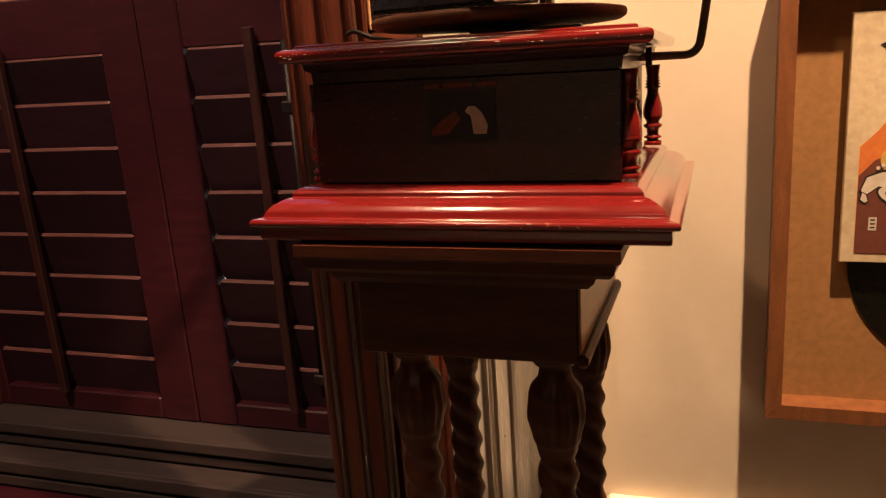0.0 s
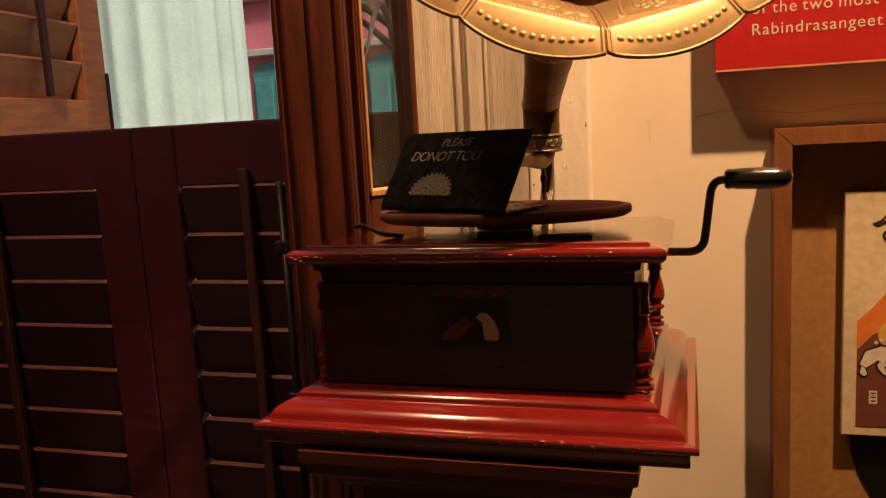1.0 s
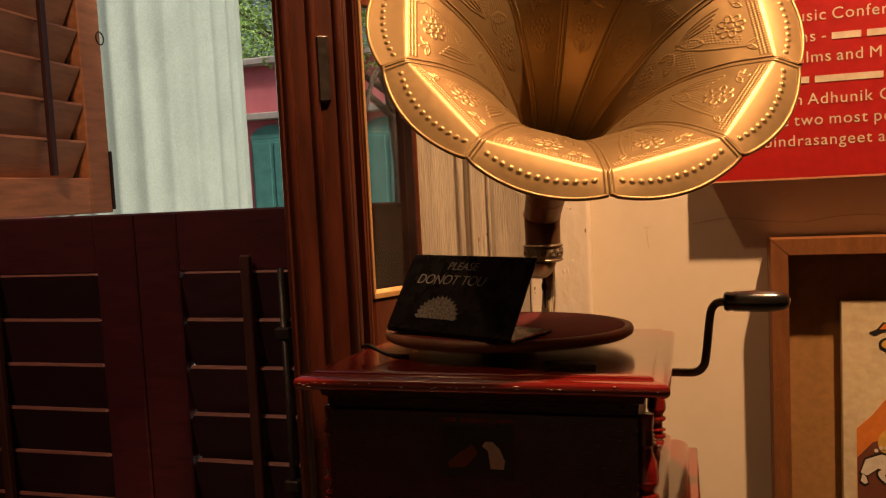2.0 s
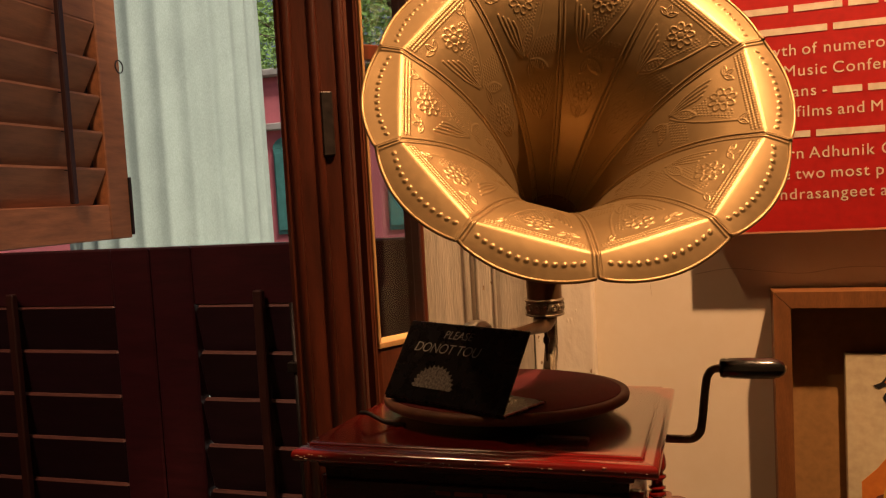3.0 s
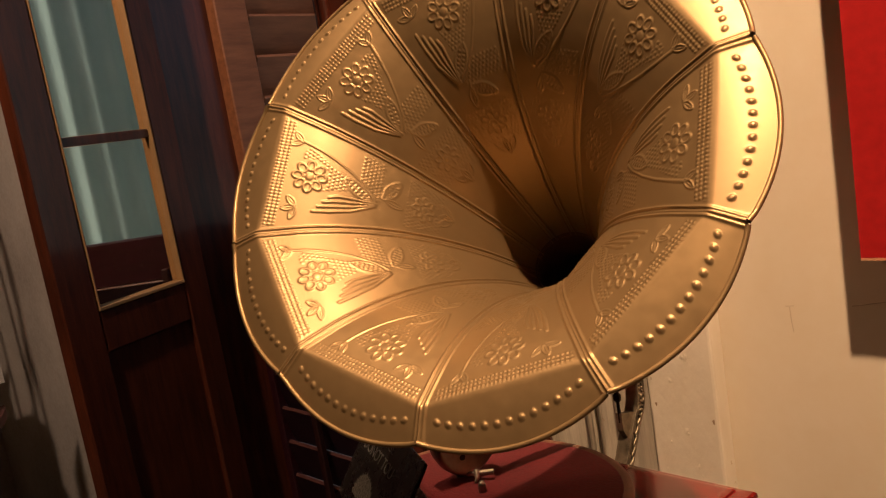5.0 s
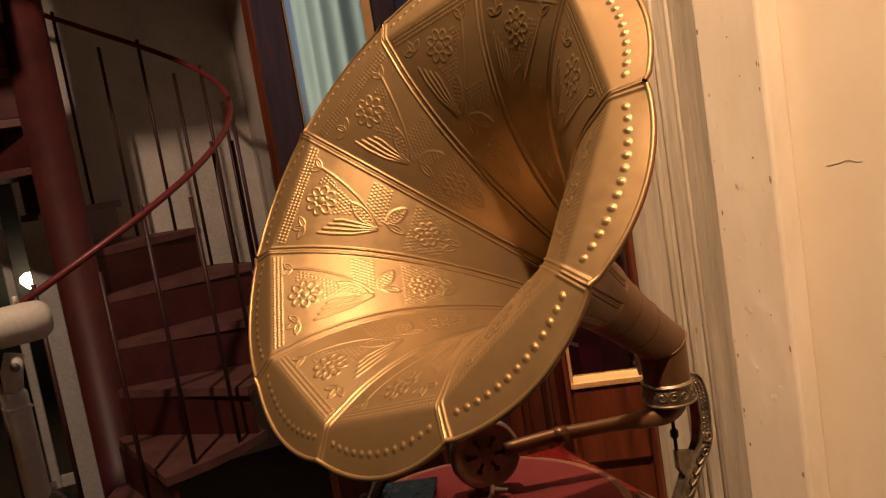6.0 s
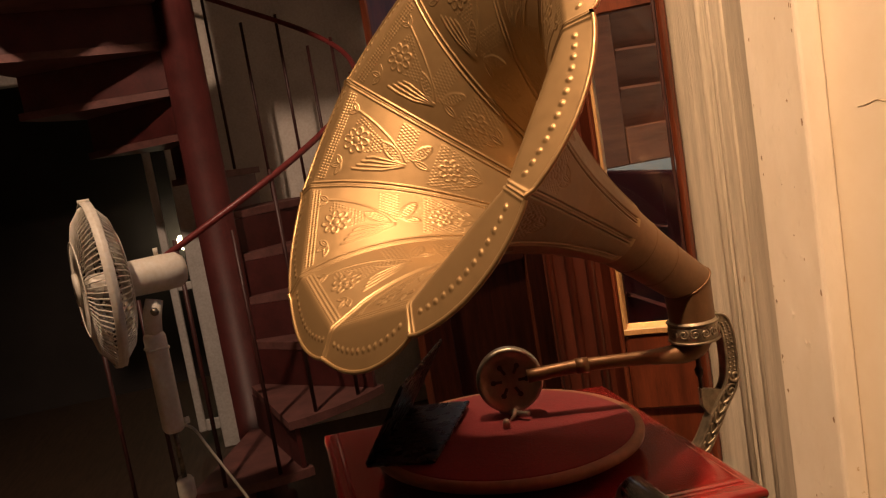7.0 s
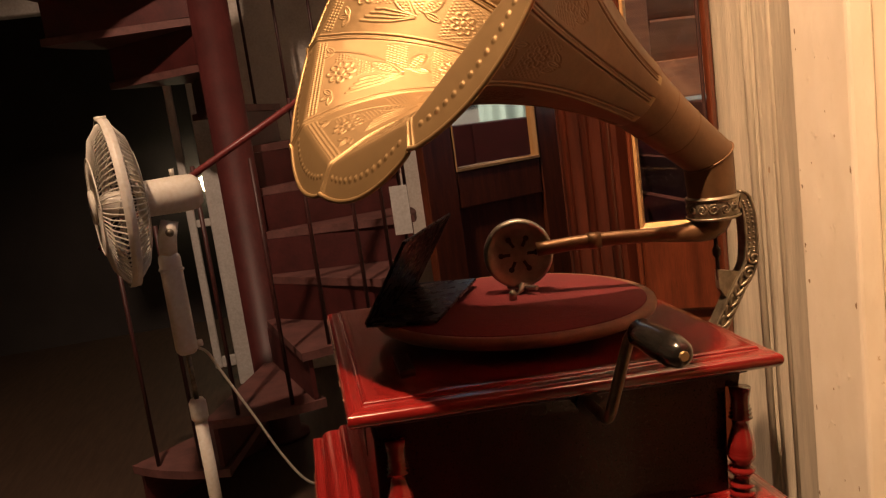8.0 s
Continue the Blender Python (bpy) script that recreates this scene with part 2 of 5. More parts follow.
def block(bm, x0, x1, y0, y1, z0, z1, bevel=0.0, m=None, seg=1):
    mat = Matrix.Translation(((x0 + x1) / 2, (y0 + y1) / 2, (z0 + z1) / 2)) @ Matrix.Diagonal((x1 - x0, y1 - y0, z1 - z0, 1))
    if m is not None:
        mat = m @ mat
    made = bmesh.ops.create_cube(bm, size=1, matrix=mat)
    if bevel:
        edges = list({e for v in made["verts"] for e in v.link_edges})
        bmesh.ops.bevel(bm, geom=edges, offset=bevel, segments=seg, affect="EDGES", profile=0.5)
    return bm


def boxed(x0, x1, y0, y1, z0, z1, bevel=0.0, seg=1):
    return block(bmesh.new(), x0, x1, y0, y1, z0, z1, bevel, None, seg)


def rect_loft(x0, x1, y0, y1, rings, caps=(True, True)):
    """Stacked rectangles: rings of (outward offset, height), mitred at the corners."""
    verts, faces = [], []
    for d, z in rings:
        verts += [(x0 - d, y0 - d, z), (x1 + d, y0 - d, z), (x1 + d, y1 + d, z), (x0 - d, y1 + d, z)]
    for i in range(len(rings) - 1):
        for k in range(4):
            a, b = 4 * i + k, 4 * i + (k + 1) % 4
            faces.append((a, b, b + 4, a + 4))
    if caps[0]:
        faces.append((3, 2, 1, 0))
    if caps[1]:
        n = 4 * (len(rings) - 1)
        faces.append((n, n + 1, n + 2, n + 3))
    return verts, faces


def eased(rings, n=5):
    """Rounds a profile of (offset, height) with a smooth curve through it."""
    return [(p.x, p.y) for p in spline([(d, z, 0) for d, z in rings], n)]


def lathe(profile, steps=48, shape=None, caps=True):
    """Turned form about z from (radius, height); shape(angle, height) scales the radius."""
    verts, faces = [], []
    for r, z in profile:
        for k in range(steps):
            a = 2 * math.pi * k / steps
            q = r * (shape(a, z) if shape else 1)
            verts.append((q * math.cos(a), q * math.sin(a), z))
    for i in range(len(profile) - 1):
        for k in range(steps):
            a, b = i * steps + k, i * steps + (k + 1) % steps
            faces.append((a, b, b + steps, a + steps))
    if caps:
        faces.append(tuple(range(steps - 1, -1, -1)))
        n = (len(profile) - 1) * steps
        faces.append(tuple(range(n, n + steps)))
    return verts, faces


def tube(points, radii, sides=16, caps=True):
    """A round bar along points, with a radius at each."""
    pts = [Vector(p) for p in points]
    if not isinstance(radii, (list, tuple)):
        radii = [radii] * len(pts)
    verts, faces, up = [], [], None
    for i, p in enumerate(pts):
        d = (pts[min(i + 1, len(pts) - 1)] - pts[max(i - 1, 0)]).normalized()
        if up is None:
            up = d.orthogonal().normalized()
        up = (up - d * up.dot(d)).normalized()
        side = d.cross(up)
        for k in range(sides):
            a = 2 * math.pi * k / sides
            verts.append(p + radii[i] * (math.cos(a) * up + math.sin(a) * side))
    for i in range(len(pts) - 1):
        for k in range(sides):
            a, b = i * sides + k, i * sides + (k + 1) % sides
            faces.append((a, b, b + sides, a + sides))
    if caps:
        faces.append(tuple(range(sides - 1, -1, -1)))
        n = (len(pts) - 1) * sides
        faces.append(tuple(range(n, n + sides)))
    return verts, faces


def spline(points, n=8):
    """Catmull-Rom curve through points."""
    p = [Vector(q) for q in points]
    p = [2 * p[0] - p[1]] + p + [2 * p[-1] - p[-2]]
    out = []
    for i in range(1, len(p) - 2):
        for k in range(n):
            t = k / n
            out.append(0.5 * ((2 * p[i]) + (p[i + 1] - p[i - 1]) * t + (2 * p[i - 1] - 5 * p[i] + 4 * p[i + 1] - p[i + 2]) * t * t + (3 * p[i] - p[i - 1] - 3 * p[i + 1] + p[i + 2]) * t ** 3))
    return out + [p[-2]]


def flat_shape(outline, depth):
    """A thin plate in the xz plane, facing -y."""
    n = len(outline)
    verts = [(x, 0, z) for x, z in outline] + [(x, depth, z) for x, z in outline]
    faces = [tuple(range(n)), tuple(range(2 * n - 1, n - 1, -1))] + [(i, i + n, (i + 1) % n + n, (i + 1) % n) for i in range(n)]
    return verts, faces


def ellipse(cx, cz, rx, rz, n=28, turn=0.0, a0=0.0, a1=360.0):
    out = []
    for k in range(n if a1 - a0 >= 360 else n + 1):
        a = radians(a0 + (a1 - a0) * k / n)
        x, z = rx * math.cos(a), rz * math.sin(a)
        out.append((cx + x * math.cos(turn) - z * math.sin(turn), cz + x * math.sin(turn) + z * math.cos(turn)))
    return out


def lettering(name, text, height, material, parent, m, shear=0.0, spacing=1.0, bold=0.0):
    """Raised letters facing -y of m, base line at m's origin, height of a capital."""
    cu = bpy.data.curves.new(name, "FONT")
    cu.body, cu.size, cu.extrude, cu.shear, cu.space_character, cu.offset = text, height / 0.70, 0.00012, shear, spacing, height * bold
    tmp = bpy.data.objects.new(name, cu)
    scene.collection.objects.link(tmp)
    me = bpy.data.meshes.new_from_object(tmp.evaluated_get(bpy.context.evaluated_depsgraph_get()))
    bpy.data.objects.remove(tmp)
    me.materials.append(material) if not me.materials else None
    me.materials[0] = material
    return put(name, me, parent, m @ pose(0, 0, 0, 90, 0, 0))


def _bm(vf):
    bm = bmesh.new()
    vs = [bm.verts.new(v) for v in vf[0]]
    for f in vf[1]:
        bm.faces.new([vs[i] for i in f])
    return bm


# ---- the setting ----
WALL_Y, BACK_Y, FLOOR_T = 1.145, 1.62, 0.12
OPEN_L, OPEN_R, OPEN_T = -1.86, -0.40, 2.95
ROOM_L, ROOM_R, ROOM_S, ROOM_H = -5.6, 2.6, -2.8, 3.3
bm = bmesh.new()
block(bm, OPEN_R, ROOM_R, WALL_Y, BACK_Y, 0, ROOM_H)
block(bm, OPEN_L, OPEN_R, WALL_Y, BACK_Y, OPEN_T, ROOM_H)
tagged(part("wall_north", bm, PLASTER), "cream plastered wall with hairline cracks and stains", "wall", kind="structure")
tagged(part("wall_stair", boxed(ROOM_L, OPEN_L, WALL_Y + 0.15, BACK_Y, 0, ROOM_H), OLDWALL), "stained grey plaster wall behind the stair", "wall", kind="structure")
tagged(part("wall_east", boxed(ROOM_R, ROOM_R + 0.2, ROOM_S, BACK_Y, 0, ROOM_H), PLASTER), "plain cream plastered wall closing the room", "wall", kind="structure")
tagged(part("wall_south", boxed(ROOM_L, ROOM_R, ROOM_S - 0.2, ROOM_S, 0, ROOM_H), PLASTER), "plain cream plastered wall closing the room", "wall", kind="structure")
tagged(part("wall_west", boxed(ROOM_L - 0.2, ROOM_L, ROOM_S, BACK_Y, 0, ROOM_H), DARKROOM), "plastered wall at the far end, its dimness put into the colour", "wall", kind="structure")
tagged(part("floor", boxed(ROOM_L, ROOM_R, ROOM_S, BACK_Y, -FLOOR_T, 0), FLOORMAT), "dark worn wooden floor", "floor", kind="structure")
tagged(part("ceiling", boxed(ROOM_L, ROOM_R, ROOM_S, BACK_Y, ROOM_H, ROOM_H + 0.15), CEIL), "plain off-white ceiling", "ceiling", kind="structure")
sk = bmesh.new()
block(sk, -0.150, ROOM_R, WALL_Y - 0.03, WALL_Y - 0.002, 0, 0.365, 0.003)
block(sk, -0.150, ROOM_R, WALL_Y - 0.022, WALL_Y - 0.002, 0.365, 0.383, 0.006)
tagged(part("baseboard", sk, WHITEPAINT), "tall cream painted skirting board", "skirting board", kind="structure")


def architrave():
    """Moulded door surround, in strips with a groove between them."""
    root = thing("architrave", (0, 0, 0), "white painted wooden door surround with flaking, grooved paint", "door surround", kind="structure")
    # all but the outer board take a greyer, more streaked paint
    for x0, x1, y0, name in ((-0.410, -0.331, 1.130, "inner_board"), (-0.325, -0.294, 1.133, "middle_board"), (-0.2375, -0.153, 1.117, "outer_board")):
        part(name, boxed(x0 + 0.0005, x1 - 0.0005, y0, WALL_Y - 0.002, 0.0, 3.05, 0.0035, 2), WHITEPAINT if name == "outer_board" else STREAKPAINT, root)
    sv = [(x, y, z) for z in (0.0, 3.05) for x, y in ((-0.2935, 1.134), (-0.286, 1.1305), (-0.268, 1.1275), (-0.2385, 1.1195), (-0.2385, 1.143), (-0.2935, 1.143))]
    part("sloping_board", _bm((sv, [(k, (k + 1) % 6, 6 + (k + 1) % 6, 6 + k) for k in range(6)] + [(5, 4, 3, 2, 1, 0), (6, 7, 8, 9, 10, 11)])), STREAKPAINT, root)
    for x, y, r in ((-0.3365, 1.1315, 0.005), (-0.3205, 1.134, 0.0035), (-0.2955, 1.1335, 0.003)):
        part("bead", _bm(tube([(x, y, 0), (x, y, 3.05)], r, 10)), STREAKPAINT, root, smooth=True)
    def flakes(name, n, spots, mt, label, seed):
        """Small uneven chips lying on the boards, each a shallow many-sided scale."""
        rnd, verts, faces = random.Random(seed), [], []
        for _ in range(n):
            xr, y, zr, size, tall = rnd.choice(spots)
            x, z = rnd.triangular(*xr), rnd.uniform(*zr)
            s = size * rnd.uniform(0.4, 1.3)
            k, i0 = rnd.randint(6, 9), len(verts)
            for i in range(k):
                t, r = math.tau * i / k, s * rnd.uniform(0.45, 1.1)
                verts.append((min(x + r * math.cos(t), -0.1545), y - 0.0003, z + tall * r * math.sin(t)))
            verts.append((min(x, -0.1545), y - 0.0007, z))
            faces += [(i0 + i, i0 + (i + 1) % k, i0 + k) for i in range(k)]
        tagged(put(name, mesh_of(name, verts, faces, mt), root, None, label), kind="stuff")

    flakes("paint_chip", 80, [((-0.172, -0.156, -0.156), 1.117, (0.4, 2.2), 0.0016, 2.6), ((-0.230, -0.160, -0.20), 1.117, (0.4, 2.2), 0.0012, 1.3), ((-0.233, -0.226, -0.231), 1.117, (0.4, 2.2), 0.0018, 2.2), ((-0.320, -0.298, -0.310), 1.133, (0.4, 2.2), 0.0015, 2.4)], CHIP, "brown bare chips in white paint", 4)
    flakes("paint_stain", 26, [((-0.168, -0.156, -0.156), 1.117, (1.52, 1.74), 0.0048, 2.6)], STAIN, "amber stain along the board edge", 7)
    flakes("paint_scale", 110, [((-0.232, -0.160, -0.19), 1.117, (0.4, 2.2), 0.0030, 1.8)], WHITEPAINT, "loose scales of white paint", 9)
    part("reveal_board", boxed(-0.40, -0.385, 1.146, 1.60, 0, 3.0), RODWOOD, root)
    return root


architrave()

# door threshold and sill boards in the opening
strips = thing("sill_strip_front", (0, 0, 0), "narrow scuffed wooden strips fixed along the sill", "sill", kind="structure")
for y0, y1, z0, z1 in ((1.452, 1.4695, 0.166, 0.196), (1.460, 1.4695, 0.131, 0.156), (1.384, 1.3995, 0.094, 0.128), (1.388, 1.3995, 0.056, 0.084), (1.286, 1.2995, 0.024, 0.052)):
    part("strip", boxed(OPEN_L, OPEN_R - 0.004, y0, y1, z0, z1, 0.004, 2), SILLWOOD, strips)
for name, y0, y1, z1, mt, lab in (("sill_board", 1.47, 1.62, 0.19, SILLWOOD, "worn grey-brown wooden sill board below the shutters"),
                                  ("sill_step", 1.40, 1.468, 0.125, SILLWOOD, "scuffed lower sill board below the shutters"),
                                  ("threshold", 1.30, 1.398, 0.05, SHUTTERWOOD, "dark red-brown threshold of the door opening")):
    tagged(part(name, boxed(OPEN_L, OPEN_R - 0.002, y0, y1, 0.002, z1, 0.006, 2), mt), lab, "sill", kind="structure")
jamb = bmesh.new()
block(jamb, OPEN_L - 0.10, OPEN_L + 0.02, 1.42, 1.62, 0.19, 3.0, 0.004)
tagged(part("door_jamb", jamb, DOORWOOD), "dark stained wooden jamb of the door opening", "door jamb", kind="structure")


tagged(part("door_return", boxed(OPEN_L - 0.10, OPEN_L - 0.02, WALL_Y + 0.01, 1.418, 0.0, 3.0, 0.004), WHITEPAINT), "white painted return of the door opening", "door return", kind="structure")


# ---- shutters ----
def slat_mesh(name, width, height, thick, tilt, material, edge=None, taper=0.0):
    """One louvre blade; top edge towards -y, turned by tilt from upright."""
    bm = bmesh.new()
    block(bm, -width / 2, width / 2, -thick / 2, thick / 2, -height, 0, thick * 0.38, pose(0, 0, 0, tilt, 0, 0))
    for v in bm.verts:                                      # lower corner cut back towards the free stile, so that the dark strip shows
        if v.co.x > 0 and v.co.z < -height * 0.5:
            v.co.x -= taper
    if edge:                                                # one end's corners are worn away
        for z in (-0.018, -height * 0.84):
            bmesh.ops.bisect_plane(bm, geom=bm.verts[:] + bm.edges[:] + bm.faces[:], plane_co=(0, 0, z), plane_no=(0, 0, 1))
        for v in bm.verts:
            if v.co.x < 0 and (v.co.z > -0.0165 or v.co.z < -height * 0.86):
                v.co.x += 0.009
    me = bpy.data.meshes.new(name)
    bm.to_mesh(me)
    bm.free()
    me.materials.append(material)
    # overhead light on the slat tops, put into a paler colour of the upward faces
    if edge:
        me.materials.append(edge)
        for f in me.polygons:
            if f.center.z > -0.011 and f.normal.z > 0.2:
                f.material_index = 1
    return me


def louvred_leaf(root, x0, x1, z0, z1, fields, stile, wood, slatwood, tilt, pitch, rod_side=-1, deep=0.04, edge=None):
    """A leaf in the plane y = 0 .. deep, room side at y = 0."""
    part("stile", boxed(x0, x0 + stile[0], 0, deep, z0, z1, 0.004), wood, root)
    part("stile", boxed(x1 - stile[1], x1, 0, deep, z0, z1, 0.004), wood, root)
    px0, px1 = x0 + stile[0], x1 - stile[1]
    rails = [z0] + [z for f in fields for z in f] + [z1]
    for i in range(0, len(rails), 2):
        if rails[i + 1] - rails[i] > 0.005:
            part("rail", boxed(px0 + 0.001, px1 - 0.001, 0.001, deep - 0.001, rails[i], rails[i + 1], 0.004), wood, root)
    me = slat_mesh("slat", px1 - px0 - 0.001, pitch * 1.18, 0.013, tilt, slatwood, edge, 0.0 if edge else 0.020)
    # added dark strip that stands for the shade in the stile's groove
    if not edge:
        part("stop_bead", boxed(px1 - 0.075, px1 + 0.03, deep + 0.008, deep + 0.014, z0 + 0.02, z1 - 0.02), RODWOOD, root, "dark strip standing for the shaded groove behind the slat ends")
    for f0, f1 in fields:
        n = max(1, round((f1 - f0) / pitch))
        for k in range(n):
            put("slat", me, root, pose((px0 + px1) / 2, 0.006, f0 + (f1 - f0) * (k + 1) / n + 0.002, random.uniform(-1.5, 1.5), random.uniform(-0.25, 0.25), 0))
        rx = px0 + (px1 - px0) * rod_side
        rod = part("tilt_rod", boxed(rx - 0.011, rx + 0.011, -0.030, -0.012, f0 + 0.005, f1 + 0.035, 0.003), RODWOOD, root, "dark wooden tilt rod")
        for k in range(n):
            z = f0 + (f1 - f0) * (k + 1) / n - 0.012
            put("staple", mesh_of("staple", *tube([(rx, -0.013, z), (rx, 0.004, z + 0.004)], 0.0018, 6), IRON), root)


lower_a = thing("lower_shutter", (0, 1.554, 0), "closed dark mahogany louvred shutter leaf with tilt rod", "shutter", "lower shutters")
louvred_leaf(lower_a, -1.84, -1.211, 0.192, 1.228, [(0.25, 1.095)], (0.03, 0.104), SHUTTERWOOD, SLATWOOD, 13, 0.1056, 0.44, edge=LITEDGE)
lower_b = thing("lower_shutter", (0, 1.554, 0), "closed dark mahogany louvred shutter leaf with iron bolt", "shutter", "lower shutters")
louvred_leaf(lower_b, -1.208, -0.42, 0.192, 1.228, [(0.25, 1.095)], (0.108, 0.32), SHUTTERWOOD, SLATWOOD, 13, 0.1056, 0.50, edge=LITEDGE)
bolt = part("bolt", _bm(tube([(-0.845, -0.012, 0.30), (-0.845, -0.012, 1.10)], 0.007, 10)), IRON, lower_b, "black iron slide bolt", True)
for z in (0.33, 0.62, 0.95):
    part("bolt_keeper", boxed(-0.862, -0.828, -0.024, 0.0, z, z + 0.025, 0.003), IRON, lower_b)

upper = thing("upper_shutter", (-1.80, 1.60, 0), "weathered brown louvred shutter leaf standing open outwards", "shutter", turn=95.5)
louvred_leaf(upper, 0.0, 0.735, 1.225, 2.90, [(1.34, 1.925), (2.03, 2.80)], (0.11, 0.115), LOUVREWOOD, LOUVREWOOD, 23, 0.117, 0.60, 0.052)
part("edge_bolt", boxed(0.728, 0.742, -0.006, 0.012, 1.235, 1.43, 0.002), IRON, upper, "black iron edge bolt")
rg = [(0.722 + 0.021 * math.cos(a / 16 * math.tau), -0.006, 1.80 + 0.021 * math.sin(a / 16 * math.tau)) for a in range(17)]
part("ring_pull", _bm(tube(rg, 0.0022, 8, False)), IRON, upper, "thin iron ring pull", True)


# ---- glazed door leaves ----
def glazed_leaf(root, width, panes_z, stiles, deep=0.038, bottom=0.06, top=2.92, right_bead=True, pane_glass=None):
    """Leaf along +x from its hinge, glass above a solid panel; room face at y = -deep/2."""
    d = deep / 2
    part("hinge_stile", boxed(0, stiles[0], -d, d, bottom, top, 0.004), DOORWOOD, root)
    part("lock_stile", boxed(width - stiles[1], width, -d, d, bottom, top, 0.004), DOORWOOD, root)
    x0, x1 = stiles[0] + 0.001, width - stiles[1] - 0.001
    edges = [bottom, bottom + 0.16, panes_z[0] - 0.10, panes_z[0]]
    part("bottom_rail", boxed(x0, x1, -d + 0.001, d - 0.001, edges[0], edges[1], 0.004), DOORWOOD, root)
    part("lock_rail", boxed(x0, x1, -d + 0.001, d - 0.001, edges[2], edges[3], 0.004), DOORWOOD, root)
    part("panel", boxed(x0, x1, -d * 0.35, d * 0.35, edges[1], edges[2]), DOORWOOD, root, "recessed solid wooden panel")
    for z0, z1 in zip(panes_z[:-1], panes_z[1:]):
        gl = part("pane", boxed(x0, x1, -0.002, 0.002, z0 + 0.012, z1 - 0.012), pane_glass or GLASS, root, "clear glass pane")
        gl.visible_shadow = False
    for z in panes_z[1:-1]:
        part("muntin", boxed(x0, x1, -0.010, 0.010, z - 0.011, z + 0.011, 0.002), DOORWOOD, root)
    part("top_rail", boxed(x0, x1, -d + 0.001, d - 0.001, panes_z[-1], top, 0.004), DOORWOOD, root)
    # beads paler than the leaf's wood; without right_bead the hinge-side one is dark
    for x, mt in ((x0, DOORTRIM if right_bead else RODWOOD), (x1 - 0.004, DOORTRIM)):
        part("bead", boxed(x, x + 0.004, -d - 0.002, d + 0.002, panes_z[0], panes_z[-1], 0.001), mt, root, "slim glazing bead")
    part("bead", boxed(x0, x1, -d - 0.003, d + 0.003, panes_z[0], panes_z[0] + 0.008, 0.001), DOORTRIM, root, "pale glazing bead")


PANES = [1.118, 1.51, 1.93, 2.35, 2.80]
left_leaf = thing("glazed_door_leaf", (-1.775, 1.385, 0), "stained wooden glazed door leaf opened into the room", "door leaf", "glazed leaves", turn=-71)
glazed_leaf(left_leaf, 0.455, PANES, (0.085, 0.095), pane_glass=MIRRORGLASS)
part("latch", boxed(0.04, 0.075, -0.05, -0.018, 1.36, 1.375, 0.003), IRON, left_leaf, "small iron latch")

right_leaf = thing("glazed_door_leaf", (-0.403, 1.128, 0), "narrow glazed wooden leaf folded half open beside white surround", "door leaf", "glazed leaves", turn=-119)
glazed_leaf(right_leaf, 0.105, [1.104] + PANES[1:], (0.010, 0.006), 0.03, right_bead=False)
fold = thing("door_stile", (-0.456, 1.033, 0), "reddish-brown stained folding door stile with grooved moulding", "door leaf", turn=-151)
part("board", boxed(0, 0.095, -0.014, 0.018, 0.06, 2.92, 0.004), STILEWOOD, fold)
for x in (0.012, 0.046, 0.080):
    part("moulding", _bm(tube([(x, 0.018, 0.06), (x, 0.018, 2.92)], 0.0065, 10)), STILEWOOD, fold, smooth=True)
hg = part("hinge", boxed(0.026, 0.042, 0.016, 0.026, 1.37, 1.455, 0.002), IRON, fold, "small black iron hinge")


# ---- the stand ----
LX0, LX1, LY0, LY1 = -0.362, -0.046, 0.647, 0.968          # edges of the gramophone's lid
stand = thing("gramophone_stand", (-0.2055, 0.806, 0), "brown wooden stand with rope-twist legs under gramophone", "stand")


def on(root, m=None):
    """The pose that puts world coordinates under a root."""
    return root.matrix_basis.inverted() @ (m if m is not None else Matrix())


def wpart(name, vf, material, root, label="", smooth=False):
    """A part given in the world's coordinates."""
    return put(name, mesh_of(name, *vf, material, smooth), root, on(root), label)


SX0, SX1, SY0, SY1 = -0.306, -0.106, 0.645, 0.905          # apron
LEAN_BACK = 2.9                                             # degrees by which stand top and box tip towards the wall
TIP = pose(0, 0.647, 1.085, -LEAN_BACK) @ pose(0, -0.647, -1.085)
TIP_STAND = pose(0, 0.647, 0.925, -LEAN_BACK) @ pose(0, -0.647, -0.925)
wpart("top", rect_loft(SX0, SX1, SY0, SY1, [(0.010, 0.886), (0.016, 0.892), (0.018, 0.898), (0.030, 0.900), (0.034, 0.904), (0.036, 0.912), (0.040, 0.915), (0.040, 0.925)]), STANDWOOD, stand).matrix_basis = on(stand, TIP_STAND)
for box in ((SX0, SX1, SY0, SY0 + 0.02), (SX0, SX1, SY1 - 0.02, SY1), (SX0, SX0 + 0.02, SY0 + 0.0205, SY1 - 0.0205)):
    part("apron", boxed(*box, 0.816, 0.887, 0.0015), STANDWOOD, stand, m=on(stand, TIP_STAND))
part("side_rail", boxed(SX1 - 0.018, SX1 + 0.002, SY0 + 0.004, SY1 - 0.004, 0.824, 0.886, 0.001), STANDSHEEN, stand, "side rail with the wall's reflection put in as a honey colour", m=on(stand, TIP_STAND))
part("side_moulding", boxed(SX1 - 0.002, SX1 + 0.008, SY0, SY1, 0.812, 0.824, 0.003), STANDWOOD, stand, m=on(stand, TIP_STAND))


